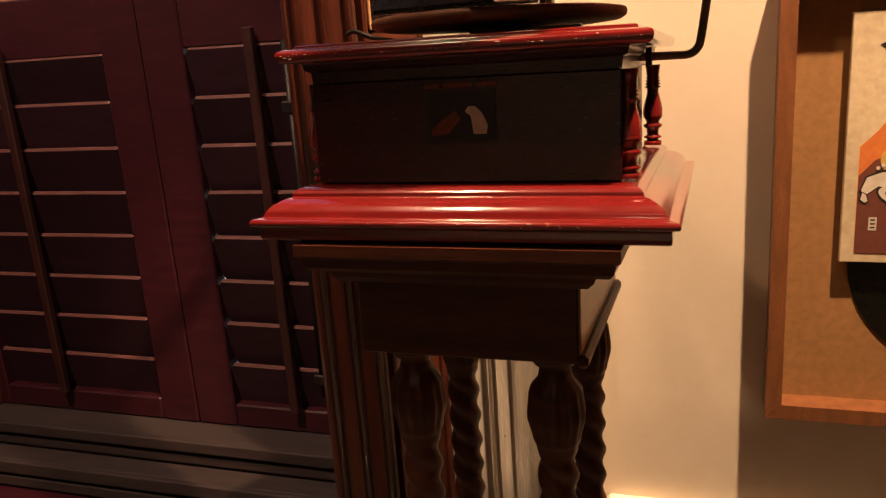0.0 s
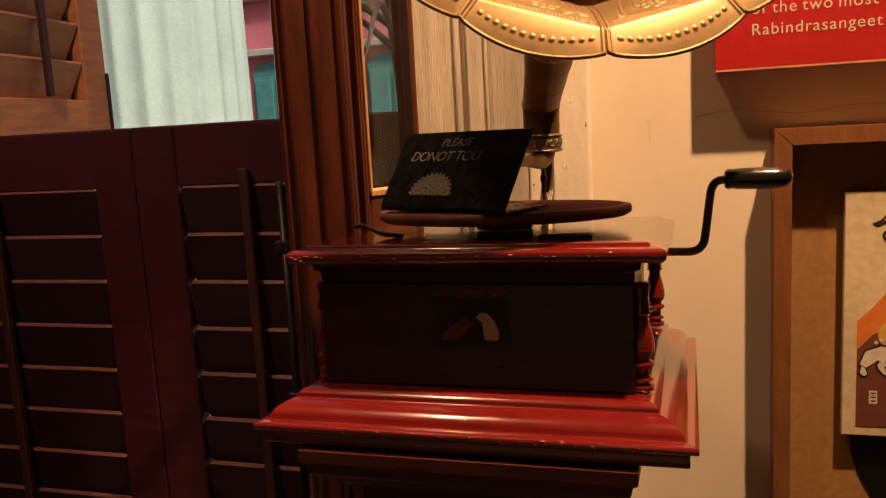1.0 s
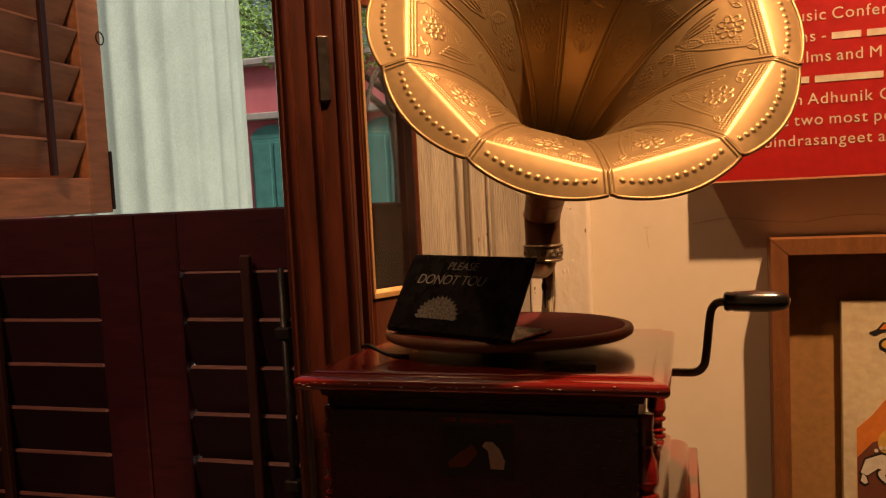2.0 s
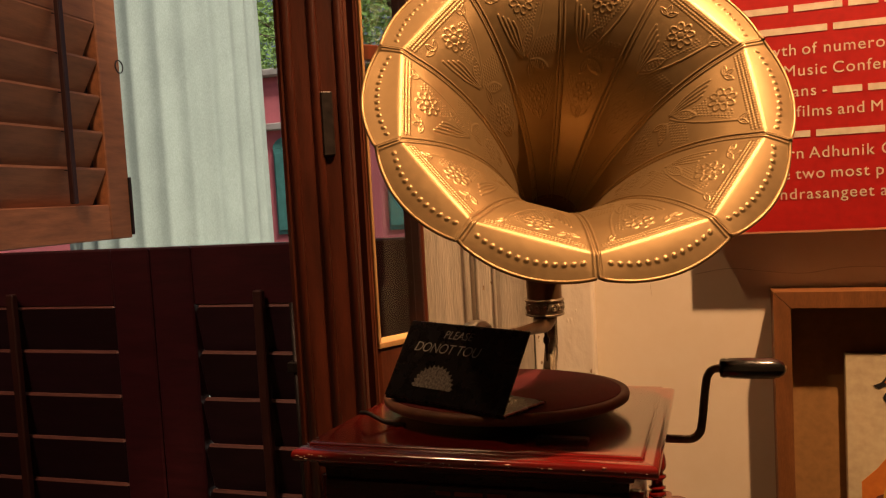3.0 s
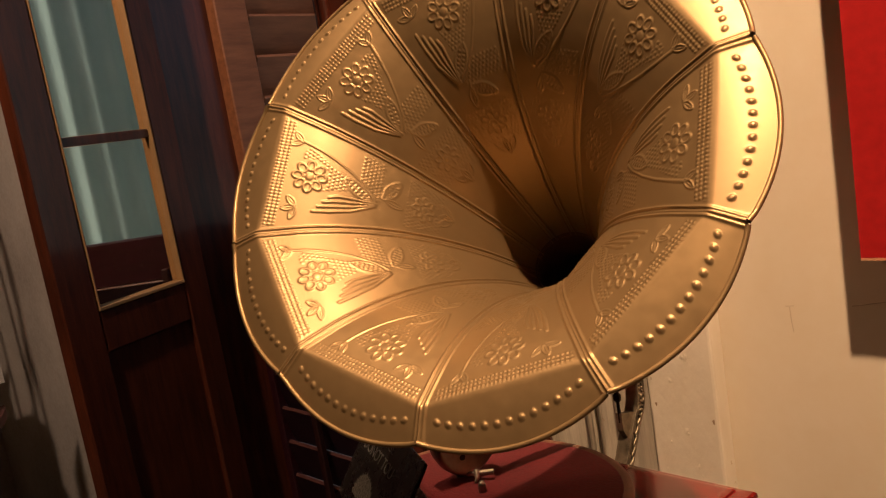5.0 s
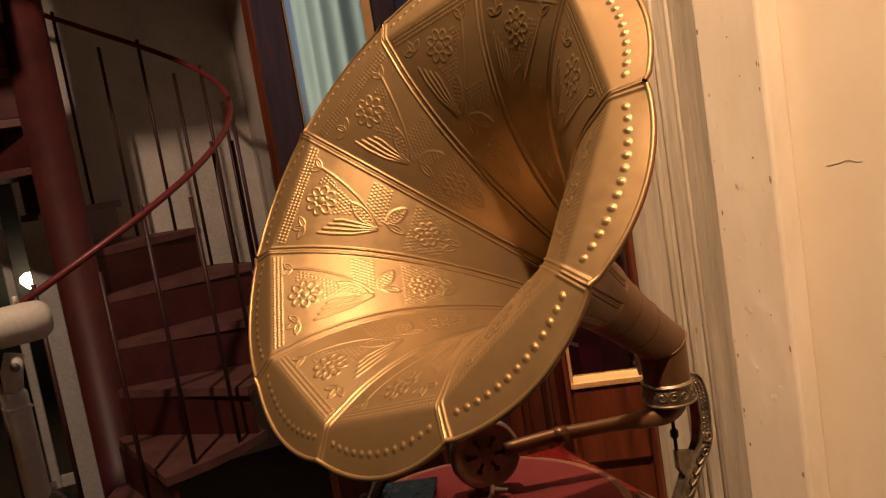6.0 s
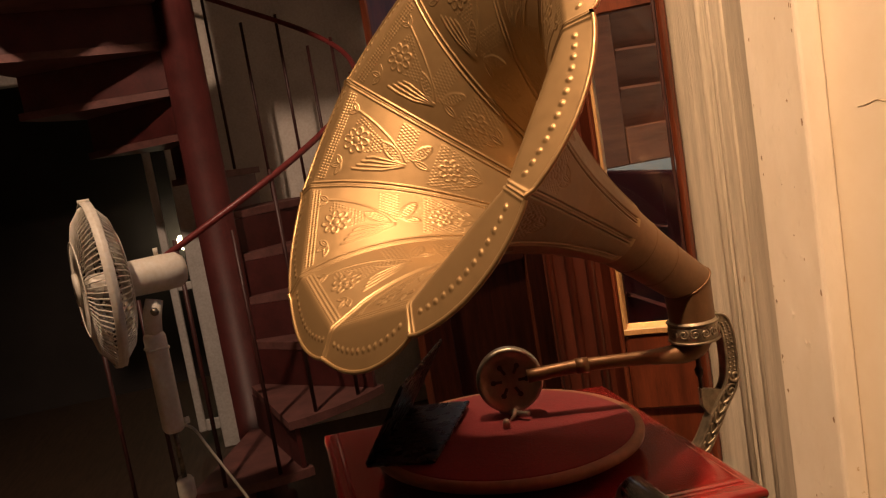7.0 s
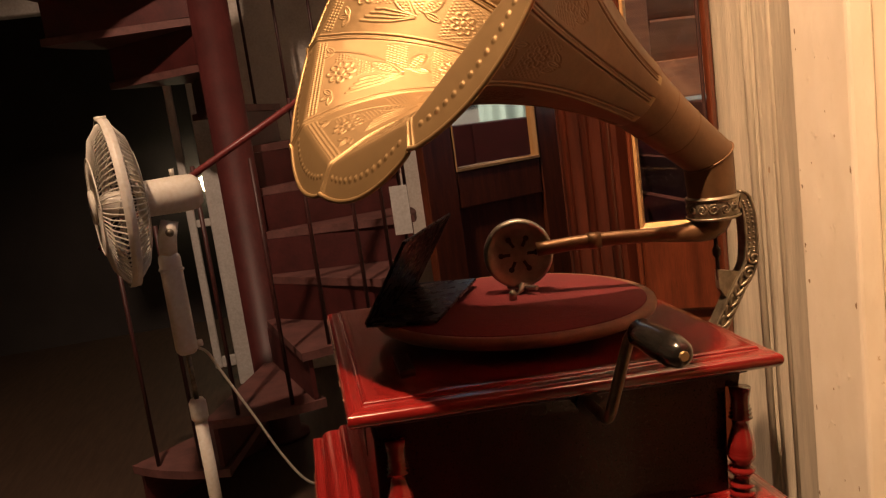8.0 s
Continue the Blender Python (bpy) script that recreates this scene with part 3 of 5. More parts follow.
def leg_radius(z):
    """Outline of a turned leg against height."""
    pts = [(0.0, 0.020), (0.04, 0.024), (0.08, 0.016), (0.10, 0.0175), (0.705, 0.0175), (0.717, 0.0195), (0.727, 0.0225), (0.750, 0.0262), (0.772, 0.0245), (0.790, 0.0155), (0.797, 0.0140), (0.803, 0.0200), (0.810, 0.0235), (0.817, 0.0215), (0.822, 0.019)]
    for (z0, r0), (z1, r1) in zip(pts[:-1], pts[1:]):
        if z <= z1:
            t = (z - z0) / (z1 - z0)
            t = t * t * (3 - 2 * t)
            return r0 + (r1 - r0) * t
    return pts[-1][1]


def leg_shape(a, z):
    if 0.095 < z < 0.712:
        return 1 + 0.13 * math.sin(2 * a + z * 2 * math.pi / 0.034) * min(1, (z - 0.095) / 0.02, (0.712 - z) / 0.01)
    if 0.717 < z < 0.790:
        return 1 + 0.055 * math.cos(14 * a) * math.sin((z - 0.717) / 0.073 * math.pi)
    return 1


zs = [0.002 + 0.82 * k / 330 for k in range(331)]
leg_mesh = mesh_of("leg", *lathe([(leg_radius(z), z) for z in zs], 56, leg_shape), STANDWOOD, True)
for x, y, high in ((-0.271, 0.682, 0.998), (-0.135, 0.682, 0.998), (-0.285, 0.868, 0.986), (-0.134, 0.868, 0.986)):
    put("leg", leg_mesh, stand, on(stand, pose(x, y, 0, 0, 0, 40 * x) @ Matrix.Diagonal((1, 1, high, 1))))

# ---- the gramophone ----
gram = thing("gramophone", (-0.2055, 0.806, 0.925), "vintage gramophone, red lacquered box with embossed brass horn", "gramophone")
BX0, BX1, BY0, BY1 = -0.343, -0.067, 0.664, 0.950
base_rings = [(0.026, 0.9265), (0.036, 0.9275), (0.0385, 0.931), (0.0385, 0.939), (0.0435, 0.9405), (0.0450, 0.9435), (0.0430, 0.9465), (0.0365, 0.9475), (0.0350, 0.9490), (0.0330, 0.9530), (0.0285, 0.9575), (0.0215, 0.9610), (0.0165, 0.9622), (0.0155, 0.9636), (0.0150, 0.9660), (0.0115, 0.9690), (0.0060, 0.9705), (-0.004, 0.9710), (-0.008, 0.9720)]
wpart("base_moulding", rect_loft(BX0, BX1, BY0 - 0.004, BY1 + 0.010, eased(base_rings)), REDWOOD, gram, "glossy red stepped base moulding").matrix_basis = on(gram, TIP)
body = wpart("body", rect_loft(BX0, BX1, BY0, BY1, [(-0.010, 0.9726), (-0.010, 1.0600), (-0.003, 1.0605), (-0.002, 1.070), (0.002, 1.072), (0.003, 1.077), (0.004, 1.0785)]), DARKWOOD, gram, "dark mahogany box")
body.matrix_basis = on(gram, TIP)
part("front_panel", boxed(BX0 + 0.003, BX1 - 0.003, BY0 - 0.001, BY0 + 0.0095, 0.9722, 1.0603, 0.001), DARKWOOD, gram, m=on(gram, TIP))
lid_rings = [(-0.006, 1.0787), (-0.002, 1.0790), (0.001, 1.0815), (0.002, 1.085), (0.001, 1.0885), (-0.003, 1.0905), (-0.010, 1.0915), (-0.0115, 1.0935), (-0.016, 1.0945), (-0.030, 1.0945)]
wpart("lid", rect_loft(LX0, LX1, LY0, LY1, eased(lid_rings)), REDWOOD, gram, "red lid with moulded, worn edge").matrix_basis = on(gram, TIP)
col_prof = [(0.0098, 0.9724), (0.0098, 0.9765), (0.0062, 0.978), (0.0066, 0.9795), (0.0096, 0.9805), (0.0098, 0.982), (0.0066, 0.9835), (0.0064, 0.987), (0.0070, 0.9905), (0.0102, 0.9925), (0.0104, 0.9950), (0.0070, 0.9968), (0.0076, 0.9995), (0.0102, 1.0030), (0.0108, 1.0070), (0.0103, 1.0076), (0.0109, 1.0084), (0.0104, 1.0092), (0.0107, 1.0105), (0.0096, 1.0175), (0.0080, 1.0235), (0.0062, 1.0300), (0.0064, 1.0345), (0.0092, 1.0362), (0.0066, 1.0378), (0.0088, 1.0395), (0.0066, 1.0410), (0.0084, 1.0428), (0.0064, 1.0442), (0.0076, 1.0460), (0.0066, 1.0475), (0.0074, 1.0540), (0.0082, 1.0602)]
col_mesh = mesh_of("corner_column", *lathe(col_prof, 28), REDWOOD, True)
for x in (BX0 + 0.001, BX1 + 0.001):
    for y in (BY0 + 0.0135, BY1 - 0.004):
        put("corner_column", col_mesh, gram, on(gram, TIP @ pose(x, y, 0)))
plaque = wpart("plaque", flat_shape([(-0.234, 1.0065), (-0.172, 1.0065), (-0.172, 1.049), (-0.234, 1.049)], 0.001), PLAQUE, gram, "dark printed transfer")
plaque.matrix_basis = on(gram, TIP @ pose(0, BY0 - 0.0016, 0))
# a pale seated shape and a rusty trumpet shape on the transfer, with a bar of print above
for nm, outline, mt in (("pale_shape", [(-0.192, 1.013), (-0.181, 1.013), (-0.1795, 1.020), (-0.184, 1.030), (-0.190, 1.036), (-0.196, 1.036), (-0.199, 1.032), (-0.194, 1.028), (-0.193, 1.020)], PALE),
                        ("trumpet_shape", [(-0.229, 1.012), (-0.214, 1.014), (-0.203, 1.026), (-0.208, 1.033), (-0.221, 1.024), (-0.229, 1.018)], RUST)):
    wpart(nm, flat_shape(outline, 0.0006), mt, plaque).matrix_basis = pose(0, -0.0007, 0)
for k, (x0, x1) in enumerate(((-0.234, -0.221), (-0.217, -0.192), (-0.188, -0.171))):
    wpart("print_bar", flat_shape([(x0, 1.0520), (x1, 1.0520), (x1, 1.0555), (x0, 1.0555)], 0.0006), BARINK, plaque).matrix_basis = pose(0, -0.0002, 0)

# pale nicks where the lacquer is rubbed off the edges
rnd, nv, nf = random.Random(12), [], []
for k in range(110):
    if k % 3 == 0:
        o = Vector((rnd.uniform(LX0, LX1), LY0 - 0.0018, 1.0852 + rnd.gauss(0, 0.0012)))
    elif k % 3 == 1:
        o = Vector((rnd.uniform(BX0 - 0.04, BX1 + 0.04), BY0 - 0.0485, 0.9435 + rnd.gauss(0, 0.0008)))
    else:
        o = Vector((BX1 + 0.0445, rnd.uniform(BY0 - 0.05, BY1 + 0.04), 0.9435 + rnd.gauss(0, 0.0008)))
    s, n = rnd.uniform(0.0004, 0.0011), len(nv)
    long = rnd.uniform(1.0, 3.2) * s
    wide = (s, long) if k % 3 == 2 else (long, s)
    nv += [o + Vector((wide[0], 0, 0)), o + Vector((0, wide[1], 0)), o - Vector((wide[0], 0, 0)), o - Vector((0, wide[1], 0)), o + Vector((0, 0, 0.6 * s)), o - Vector((0, 0, 0.6 * s))]
    nf += [(n + i, n + (i + 1) % 4, n + 4) for i in range(4)] + [(n + (i + 1) % 4, n + i, n + 5) for i in range(4)]
nicks = tagged(wpart("worn_nick", (nv, nf), NICK, gram, "pale rubbed nicks along the lacquered edges"), kind="stuff")
nicks.matrix_basis = on(gram, TIP)

# turntable
TX, TY = -0.2047, 0.808
table = put("turntable", mesh_of("turntable", *lathe([(0.028, 1.0948), (0.028, 1.1010), (0.050, 1.1035), (0.110, 1.1045), (0.119, 1.1055), (0.1238, 1.1085), (0.1246, 1.1125), (0.1235, 1.1155), (0.1185, 1.1165), (0.1165, 1.1155)], 96), RUBBER, True), gram, on(gram, TIP @ pose(TX, TY, 0.0008)), "brown-edged platter")
put("felt", mesh_of("felt", *lathe([(0.1162, 1.1135), (0.1162, 1.1160), (0.115, 1.1166), (0.04, 1.1168), (0.001, 1.1168)], 96), FELT, True), table, Matrix(), "crimson felt mat")
put("spindle", mesh_of("spindle", *lathe([(0.0035, 1.1168), (0.0035, 1.123), (0.002, 1.126)], 14), GUNMETAL, True), table, Matrix())
clip = [(-0.285, 0.730, 1.0955), (-0.302, 0.722, 1.099), (-0.322, 0.726, 1.106), (-0.334, 0.735, 1.1045)]
wpart("brake_lever", tube(spline(clip), 0.0022, 8), IRON, gram, "black wire brake", True).matrix_basis = on(gram, TIP)
wpart("brake_plate", rect_loft(-0.150, -0.105, 0.690, 0.702, [(0, 1.0947), (0, 1.0975), (-0.002, 1.0985)]), IRON, gram).matrix_basis = on(gram, TIP)

# horn neck, elbow and tone arm
AX = Vector((0.274, -0.793, 0.544)).normalized()
CTR = Vector((-0.1138, 0.7628, 1.3885))
U = Vector((0, 0, 1)).cross(AX).normalized()
V = AX.cross(U)
HORN = Matrix(((U.x, V.x, AX.x, CTR.x), (U.y, V.y, AX.y, CTR.y), (U.z, V.z, AX.z, CTR.z), (0, 0, 0, 1)))
elbow = Vector((-0.198, 1.0035, 1.211))
THROAT = CTR - AX * 0.198
NECK = (elbow - THROAT).normalized()                       # the neck droops a little from the horn's axis
NU = Vector((0, 0, 1)).cross(NECK).normalized()
NV = NECK.cross(NU)
neck_r = [(0.0, 0.0300), (0.014, 0.0287), (0.034, 0.0266), (0.052, 0.0250), (0.068, 0.0240), (0.085, 0.0232)]


def mitred(axis, side, up, rows, radius, cut):
    """Round pipe along axis that ends on the plane cut through the elbow."""
    verts, n = [], 40
    for c0, r in rows + [(None, radius)]:
        for k in range(n):
            a = math.tau * k / n
            d = r * (math.cos(a) * side + math.sin(a) * up)
            if c0 is None:
                verts.append(elbow + d - axis * (d.dot(cut) / axis.dot(cut)))
            else:
                verts.append(c0 + d)
    faces = [(i * n + k, i * n + (k + 1) % n, (i + 1) * n + (k + 1) % n, (i + 1) * n + k) for i in range(len(rows)) for k in range(n)]
    return verts, faces


DOWN = Vector((0, 0, -1))
CUT = (NECK + DOWN).normalized()
neck = wpart("horn_neck", mitred(NECK, NU, NV, [(THROAT + NECK * s, r) for s, r in neck_r], 0.0222, CUT), BRASSDARK, gram, "brown brass neck and elbow", True)
W2 = Vector((0, 0, 1)).cross(NU)
wpart("elbow_pipe", mitred(DOWN, NU, W2, [(Vector((-0.198, 1.0045, 1.158)), 0.0212), (Vector((-0.198, 1.0045, 1.172)), 0.0214)], 0.0222, CUT), BRASSDARK, neck, "", True).matrix_basis = Matrix()
wpart("mitre_seam", tube([elbow + 0.0224 * (math.cos(k / 40 * math.tau) * NU) + 0.0224 * math.sin(k / 40 * math.tau) * (NV - NECK * (NV.dot(CUT) / NECK.dot(CUT))) for k in range(41)], 0.0009, 6, False), BRASSDARK, neck, smooth=True).matrix_basis = Matrix()
for s, r, mt in ((0.004, 0.0304, BRASS), (0.036, 0.0270, BRASSDARK), (0.069, 0.0246, BRASSDARK)):
    wpart("seam_ring", tube([THROAT + NECK * (s - 0.0012), THROAT + NECK * s, THROAT + NECK * (s + 0.0012)], [r - 0.001, r, r - 0.001], 32, False), mt, neck, smooth=True).matrix_basis = Matrix()
arm_pts = spline([(-0.198, 1.0045, 1.164), (-0.198, 1.0035, 1.152), (-0.1985, 0.994, 1.1455), (-0.2005, 0.975, 1.1445), (-0.207, 0.933, 1.1475), (-0.216, 0.888, 1.1490), (-0.224, 0.842, 1.1475)], 6)
na = len(arm_pts)
wpart("tone_arm", tube(arm_pts, [0.0200 - 0.0135 * min(1, (k / (na - 1)) / 0.62) ** 0.75 for k in range(na)], 24), BRASSDARK, gram, "tapered brown brass tone arm", True)
wpart("arm_sleeve", tube([(-0.2135, 0.900, 1.1487), (-0.216, 0.888, 1.1490)], [0.0076, 0.0076], 20), BRASSDARK, gram, smooth=True)

# sound box; openings round its face are black pieces, the holes' dark put in as colour
sb = put("sound_box", mesh_of("sound_box", *lathe([(0.008, -0.012), (0.020, -0.011), (0.0255, -0.008), (0.0268, -0.002), (0.0268, 0.003), (0.0255, 0.0055), (0.0235, 0.0058), (0.0215, 0.0040), (0.012, 0.0046), (0.001, 0.0052)], 56), GUNMETAL, True), gram, on(gram, pose(-0.2364, 0.8274, 1.1448, 0, 90, -12) @ Matrix.Scale(1.2, 4)), "round nickel sound box with pierced face")
hole = mesh_of("opening", *lathe([(0.0022, 0), (0.0022, 0.0006)], 12), INK)
slot = mesh_of("opening", *rect_loft(-0.0012, 0.0012, -0.004, 0.004, [(0, 0), (0, 0.0006)]), INK)
for k in range(6):
    a = radians(60 * k + 30)
    put("opening", hole, sb, pose(0.0135 * math.cos(a), 0.0135 * math.sin(a), 0.0046))
    put("opening", slot, sb, pose(0.0105 * math.cos(a), 0.0105 * math.sin(a), 0.0045, 0, 0, math.degrees(a) + 90))
wpart("needle_bar", tube([(-0.226, 0.826, 1.117), (-0.222, 0.822, 1.1125), (-0.221, 0.818, 1.1100)], [0.003, 0.0022, 0.001], 10), GUNMETAL, gram)
wpart("needle_clamp", tube([(-0.240, 0.815, 1.1145), (-0.214, 0.835, 1.1145)], 0.0024, 10), GUNMETAL, gram)

# collar and cast bracket
wpart("collar", tube([(-0.198, 1.0045, 1.154), (-0.198, 1.0045, 1.157), (-0.198, 1.0045, 1.173), (-0.198, 1.0045, 1.176)], [0.0215, 0.0232, 0.0232, 0.0215], 36), SILVER, gram, "ornate tarnished silver collar", True)
for z in (1.1563, 1.1737):
    wpart("collar_bead", tube([(-0.198 + 0.0236 * math.cos(k / 40 * math.tau), 1.0045 + 0.0236 * math.sin(k / 40 * math.tau), z) for k in range(41)], 0.0012, 6, False), SILVER, gram, smooth=True)
for k in range(14):
    a = k / 14 * math.tau
    o = Vector((-0.198 + 0.0230 * math.cos(a), 1.0045 + 0.0230 * math.sin(a), 1.165))
    ring = [o + (0.0052 - 0.0004 * i) * (math.cos(b) * Vector((-math.sin(a), math.cos(a), 0)) + math.sin(b) * Vector((0, 0, 1))) for i, b in enumerate([i / 7 * math.tau * (1 if k % 2 else -1) + 1.2 for i in range(11)])]
    wpart("scroll", tube(ring, 0.0011, 6, False), SILVER, gram, smooth=True)
spine = spline([(-0.198, 1.022, 1.170), (-0.198, 1.032, 1.168), (-0.198, 1.0365, 1.150), (-0.198, 1.0365, 1.122), (-0.198, 1.033, 1.104), (-0.198, 1.022, 1.088), (-0.198, 1.011, 1.070), (-0.198, 1.000, 1.052), (-0.198, 0.985, 1.038), (-0.198, 0.960, 1.030)], 6)


def strap(points, half, thick):
    verts, faces = [], []
    for i, p in enumerate(points):
        d = (points[min(i + 1, len(points) - 1)] - points[max(i - 1, 0)]).normalized()
        nrm = Vector((0, d.z, -d.y))
        for sx, sn in ((-half, -thick), (half, -thick), (half, thick), (-half, thick)):
            verts.append(p + Vector((sx, 0, 0)) + nrm * sn)
    for i in range(len(points) - 1):
        for k in range(4):
            a, b = 4 * i + k, 4 * i + (k + 1) % 4
            faces.append((a, b, b + 4, a + 4))
    n = 4 * (len(points) - 1)
    return verts, faces + [(3, 2, 1, 0), (n, n + 1, n + 2, n + 3)]


br = wpart("bracket", strap(spine, 0.0055, 0.0065), SILVER, gram, "cast silver scrollwork bracket")
for sx in (-0.0064, 0.0064):                                # raised borders, leaf scrolls and pearls on both faces
    for edge in (-0.0056, 0.0056):
        line = []
        for i, c in enumerate(spine):
            d = (spine[min(i + 1, len(spine) - 1)] - spine[max(i - 1, 0)]).normalized()
            line.append(c + Vector((sx, 0, 0)) + edge * Vector((0, d.z, -d.y)))
        put("border", mesh_of("border", *tube(line[3:], 0.0013, 6), SILVER, True), br)
    for t in (21, 26):
        c = spine[t]
        sp = [c + Vector((sx, 0.002, 0)) + (0.0066 - 0.0052 * i / 22) * Vector((0, math.cos(i / 22 * 8 + t), math.sin(i / 22 * 8 + t))) for i in range(23)]
        put("scroll", mesh_of("scroll", *tube(sp, 0.0015, 6), SILVER, True), br)
    for t in range(30, 48, 3):
        c, d = spine[t], (spine[t + 1] - spine[t - 1]).normalized()
        n_ = Vector((0, d.z, -d.y))
        for s_ in (-1, 1):
            sp = spline([c + Vector((sx, 0, 0)), c + Vector((sx, 0, 0)) - d * 0.004 + n_ * 0.0028 * s_, c + Vector((sx, 0, 0)) - d * 0.0095 + n_ * 0.0042 * s_, c + Vector((sx, 0, 0)) - d * 0.010 + n_ * 0.0022 * s_], 4)
            put("leaf_scroll", mesh_of("leaf_scroll", *tube(sp, [0.0012 + 0.0005 * math.sin(i / 12 * math.pi) for i in range(len(sp))], 6), SILVER, True), br)
    for t in range(7, 20):
        for e_ in (-0.0022, 0.0022):
            c = spine[t] + Vector((sx, e_, 0))
            put("pearl", mesh_of("pearl", *tube([c, c + Vector((math.copysign(0.0012, sx), 0, 0))], [0.0014, 0.0006], 7), SILVER, True), br)
put("web", mesh_of("web", [(-0.2015, 1.027, 1.100), (-0.2015, 1.003, 1.106), (-0.2015, 1.003, 1.088), (-0.2015, 1.012, 1.074), (-0.1945, 1.027, 1.100), (-0.1945, 1.003, 1.106), (-0.1945, 1.003, 1.088), (-0.1945, 1.012, 1.074)], [(0, 1, 2, 3), (7, 6, 5, 4), (0, 4, 5, 1), (1, 5, 6, 2), (2, 6, 7, 3), (3, 7, 4, 0)], SILVER), br)
wpart("thumb_screw", tube([(-0.198, 1.0045, 1.146), (-0.198, 1.0045, 1.128), (-0.198, 1.0045, 1.125), (-0.198, 1.0045, 1.120), (-0.198, 1.0045, 1.117), (-0.198, 1.0045, 1.096)], [0.0018, 0.0018, 0.004, 0.004, 0.0018, 0.0018], 12), IRON, gram, smooth=True)

# crank
crank_pts = spline([(-0.075, 0.820, 1.060), (-0.040, 0.820, 1.060), (-0.024, 0.820, 1.0605), (-0.0165, 0.8205, 1.066), (-0.0135, 0.823, 1.076), (-0.009, 0.833, 1.110), (-0.0065, 0.836, 1.120), (-0.001, 0.838, 1.1255), (0.010, 0.8385, 1.1265)], 5)
crank = wpart("crank", tube(crank_pts, 0.0040, 14), STEEL, gram, "bent steel winding crank", True)
wpart("crank_bush", tube([(-0.0635, 0.820, 1.060), (-0.058, 0.820, 1.060)], 0.009, 18), IRON, gram)
hd = [(0.0, 0.0045), (0.001, 0.0085), (0.004, 0.0098), (0.008, 0.0090), (0.010, 0.0098), (0.028, 0.0104), (0.046, 0.0102), (0.054, 0.0090), (0.0585, 0.0066), (0.060, 0.004)]
put("handle", mesh_of("handle", *tube([(0.004 + s, 0.8385 + 0.02 * s, 1.1265) for s, r in hd], [r for s, r in hd], 28), BAKELITE, True), crank, Matrix(), "black bakelite grip")
put("handle_tip", mesh_of("handle_tip", *tube([(0.0636, 0.8397, 1.1265), (0.0652, 0.8397, 1.1265)], [0.0036, 0.0028], 8), BRASS), crank, Matrix(), "small brass nut")


# ---- embossed horn: ten petals ----
PROFILE = [(-0.206, 0.0296), (-0.185, 0.0338), (-0.160, 0.0405), (-0.130, 0.0503), (-0.100, 0.0627), (-0.075, 0.0752), (-0.050, 0.0907), (-0.028, 0.1086), (-0.012, 0.1254), (0.000, 0.1411), (0.0078, 0.1540), (0.0132, 0.1630), (0.0180, 0.1715)]


def smooth_interp(x, xs, ys):
    """Cubic through points, in numpy."""
    xs, ys = np.array(xs, float), np.array(ys, float)
    m = np.gradient(ys, xs)
    i = np.clip(np.searchsorted(xs, x) - 1, 0, len(xs) - 2)
    h = xs[i + 1] - xs[i]
    t = (x - xs[i]) / h
    return ys[i] * (2 * t ** 3 - 3 * t ** 2 + 1) + m[i] * h * (t ** 3 - 2 * t ** 2 + t) + ys[i + 1] * (3 * t ** 2 - 2 * t ** 3) + m[i + 1] * h * (t ** 3 - t ** 2)


def bump_dot(w, l, cx, cy, r):
    return np.sqrt(np.clip(1 - ((w - cx) ** 2 + (l - cy) ** 2) / r ** 2, 0, 1))


def bump_line(w, l, pts, r):
    """Rounded ridge along a polyline, tapering towards its end."""
    out = np.zeros_like(w)
    n = len(pts) - 1
    for k, ((x0, y0), (x1, y1)) in enumerate(zip(pts[:-1], pts[1:])):
        dx, dy = x1 - x0, y1 - y0
        t = np.clip(((w - x0) * dx + (l - y0) * dy) / (dx * dx + dy * dy), 0, 1)
        d2 = (w - x0 - t * dx) ** 2 + (l - y0 - t * dy) ** 2
        rr = r * (1 - 0.45 * (k + t) / n)
        out = np.maximum(out, np.sqrt(np.clip(1 - d2 / rr ** 2, 0, 1)))
    return out


def bump_leaf(w, l, cx, cy, a, b, turn):
    """Leaf: raised outline and midrib."""
    c, s = math.cos(turn), math.sin(turn)
    x, y = (w - cx) * c + (l - cy) * s, -(w - cx) * s + (l - cy) * c
    half = b * np.clip(1 - (x / a) ** 2, 0, 1)
    rim = np.exp(-((np.abs(y) - half) / (0.22 * b)) ** 2) * (np.abs(x) < a)
    rib = np.exp(-(y / (0.16 * b)) ** 2) * (np.abs(x) < 0.9 * a)
    return np.maximum(rim, 0.7 * rib)


def bump_flower(w, l, cx, cy, r):
    out = bump_dot(w, l, cx, cy, 0.26 * r)
    for k in range(8):
        t = k * math.pi / 4
        px, py = cx + 0.66 * r * math.cos(t), cy + 0.66 * r * math.sin(t)
        e = np.hypot(((w - px) * math.cos(t) + (l - py) * math.sin(t)) / 0.34, (-(w - px) * math.sin(t) + (l - py) * math.cos(t)) / 0.25) / r
        out = np.maximum(out, np.exp(-((e - 0.85) / 0.20) ** 2) * 0.9 + 0.15 * (e < 0.85))
    return out


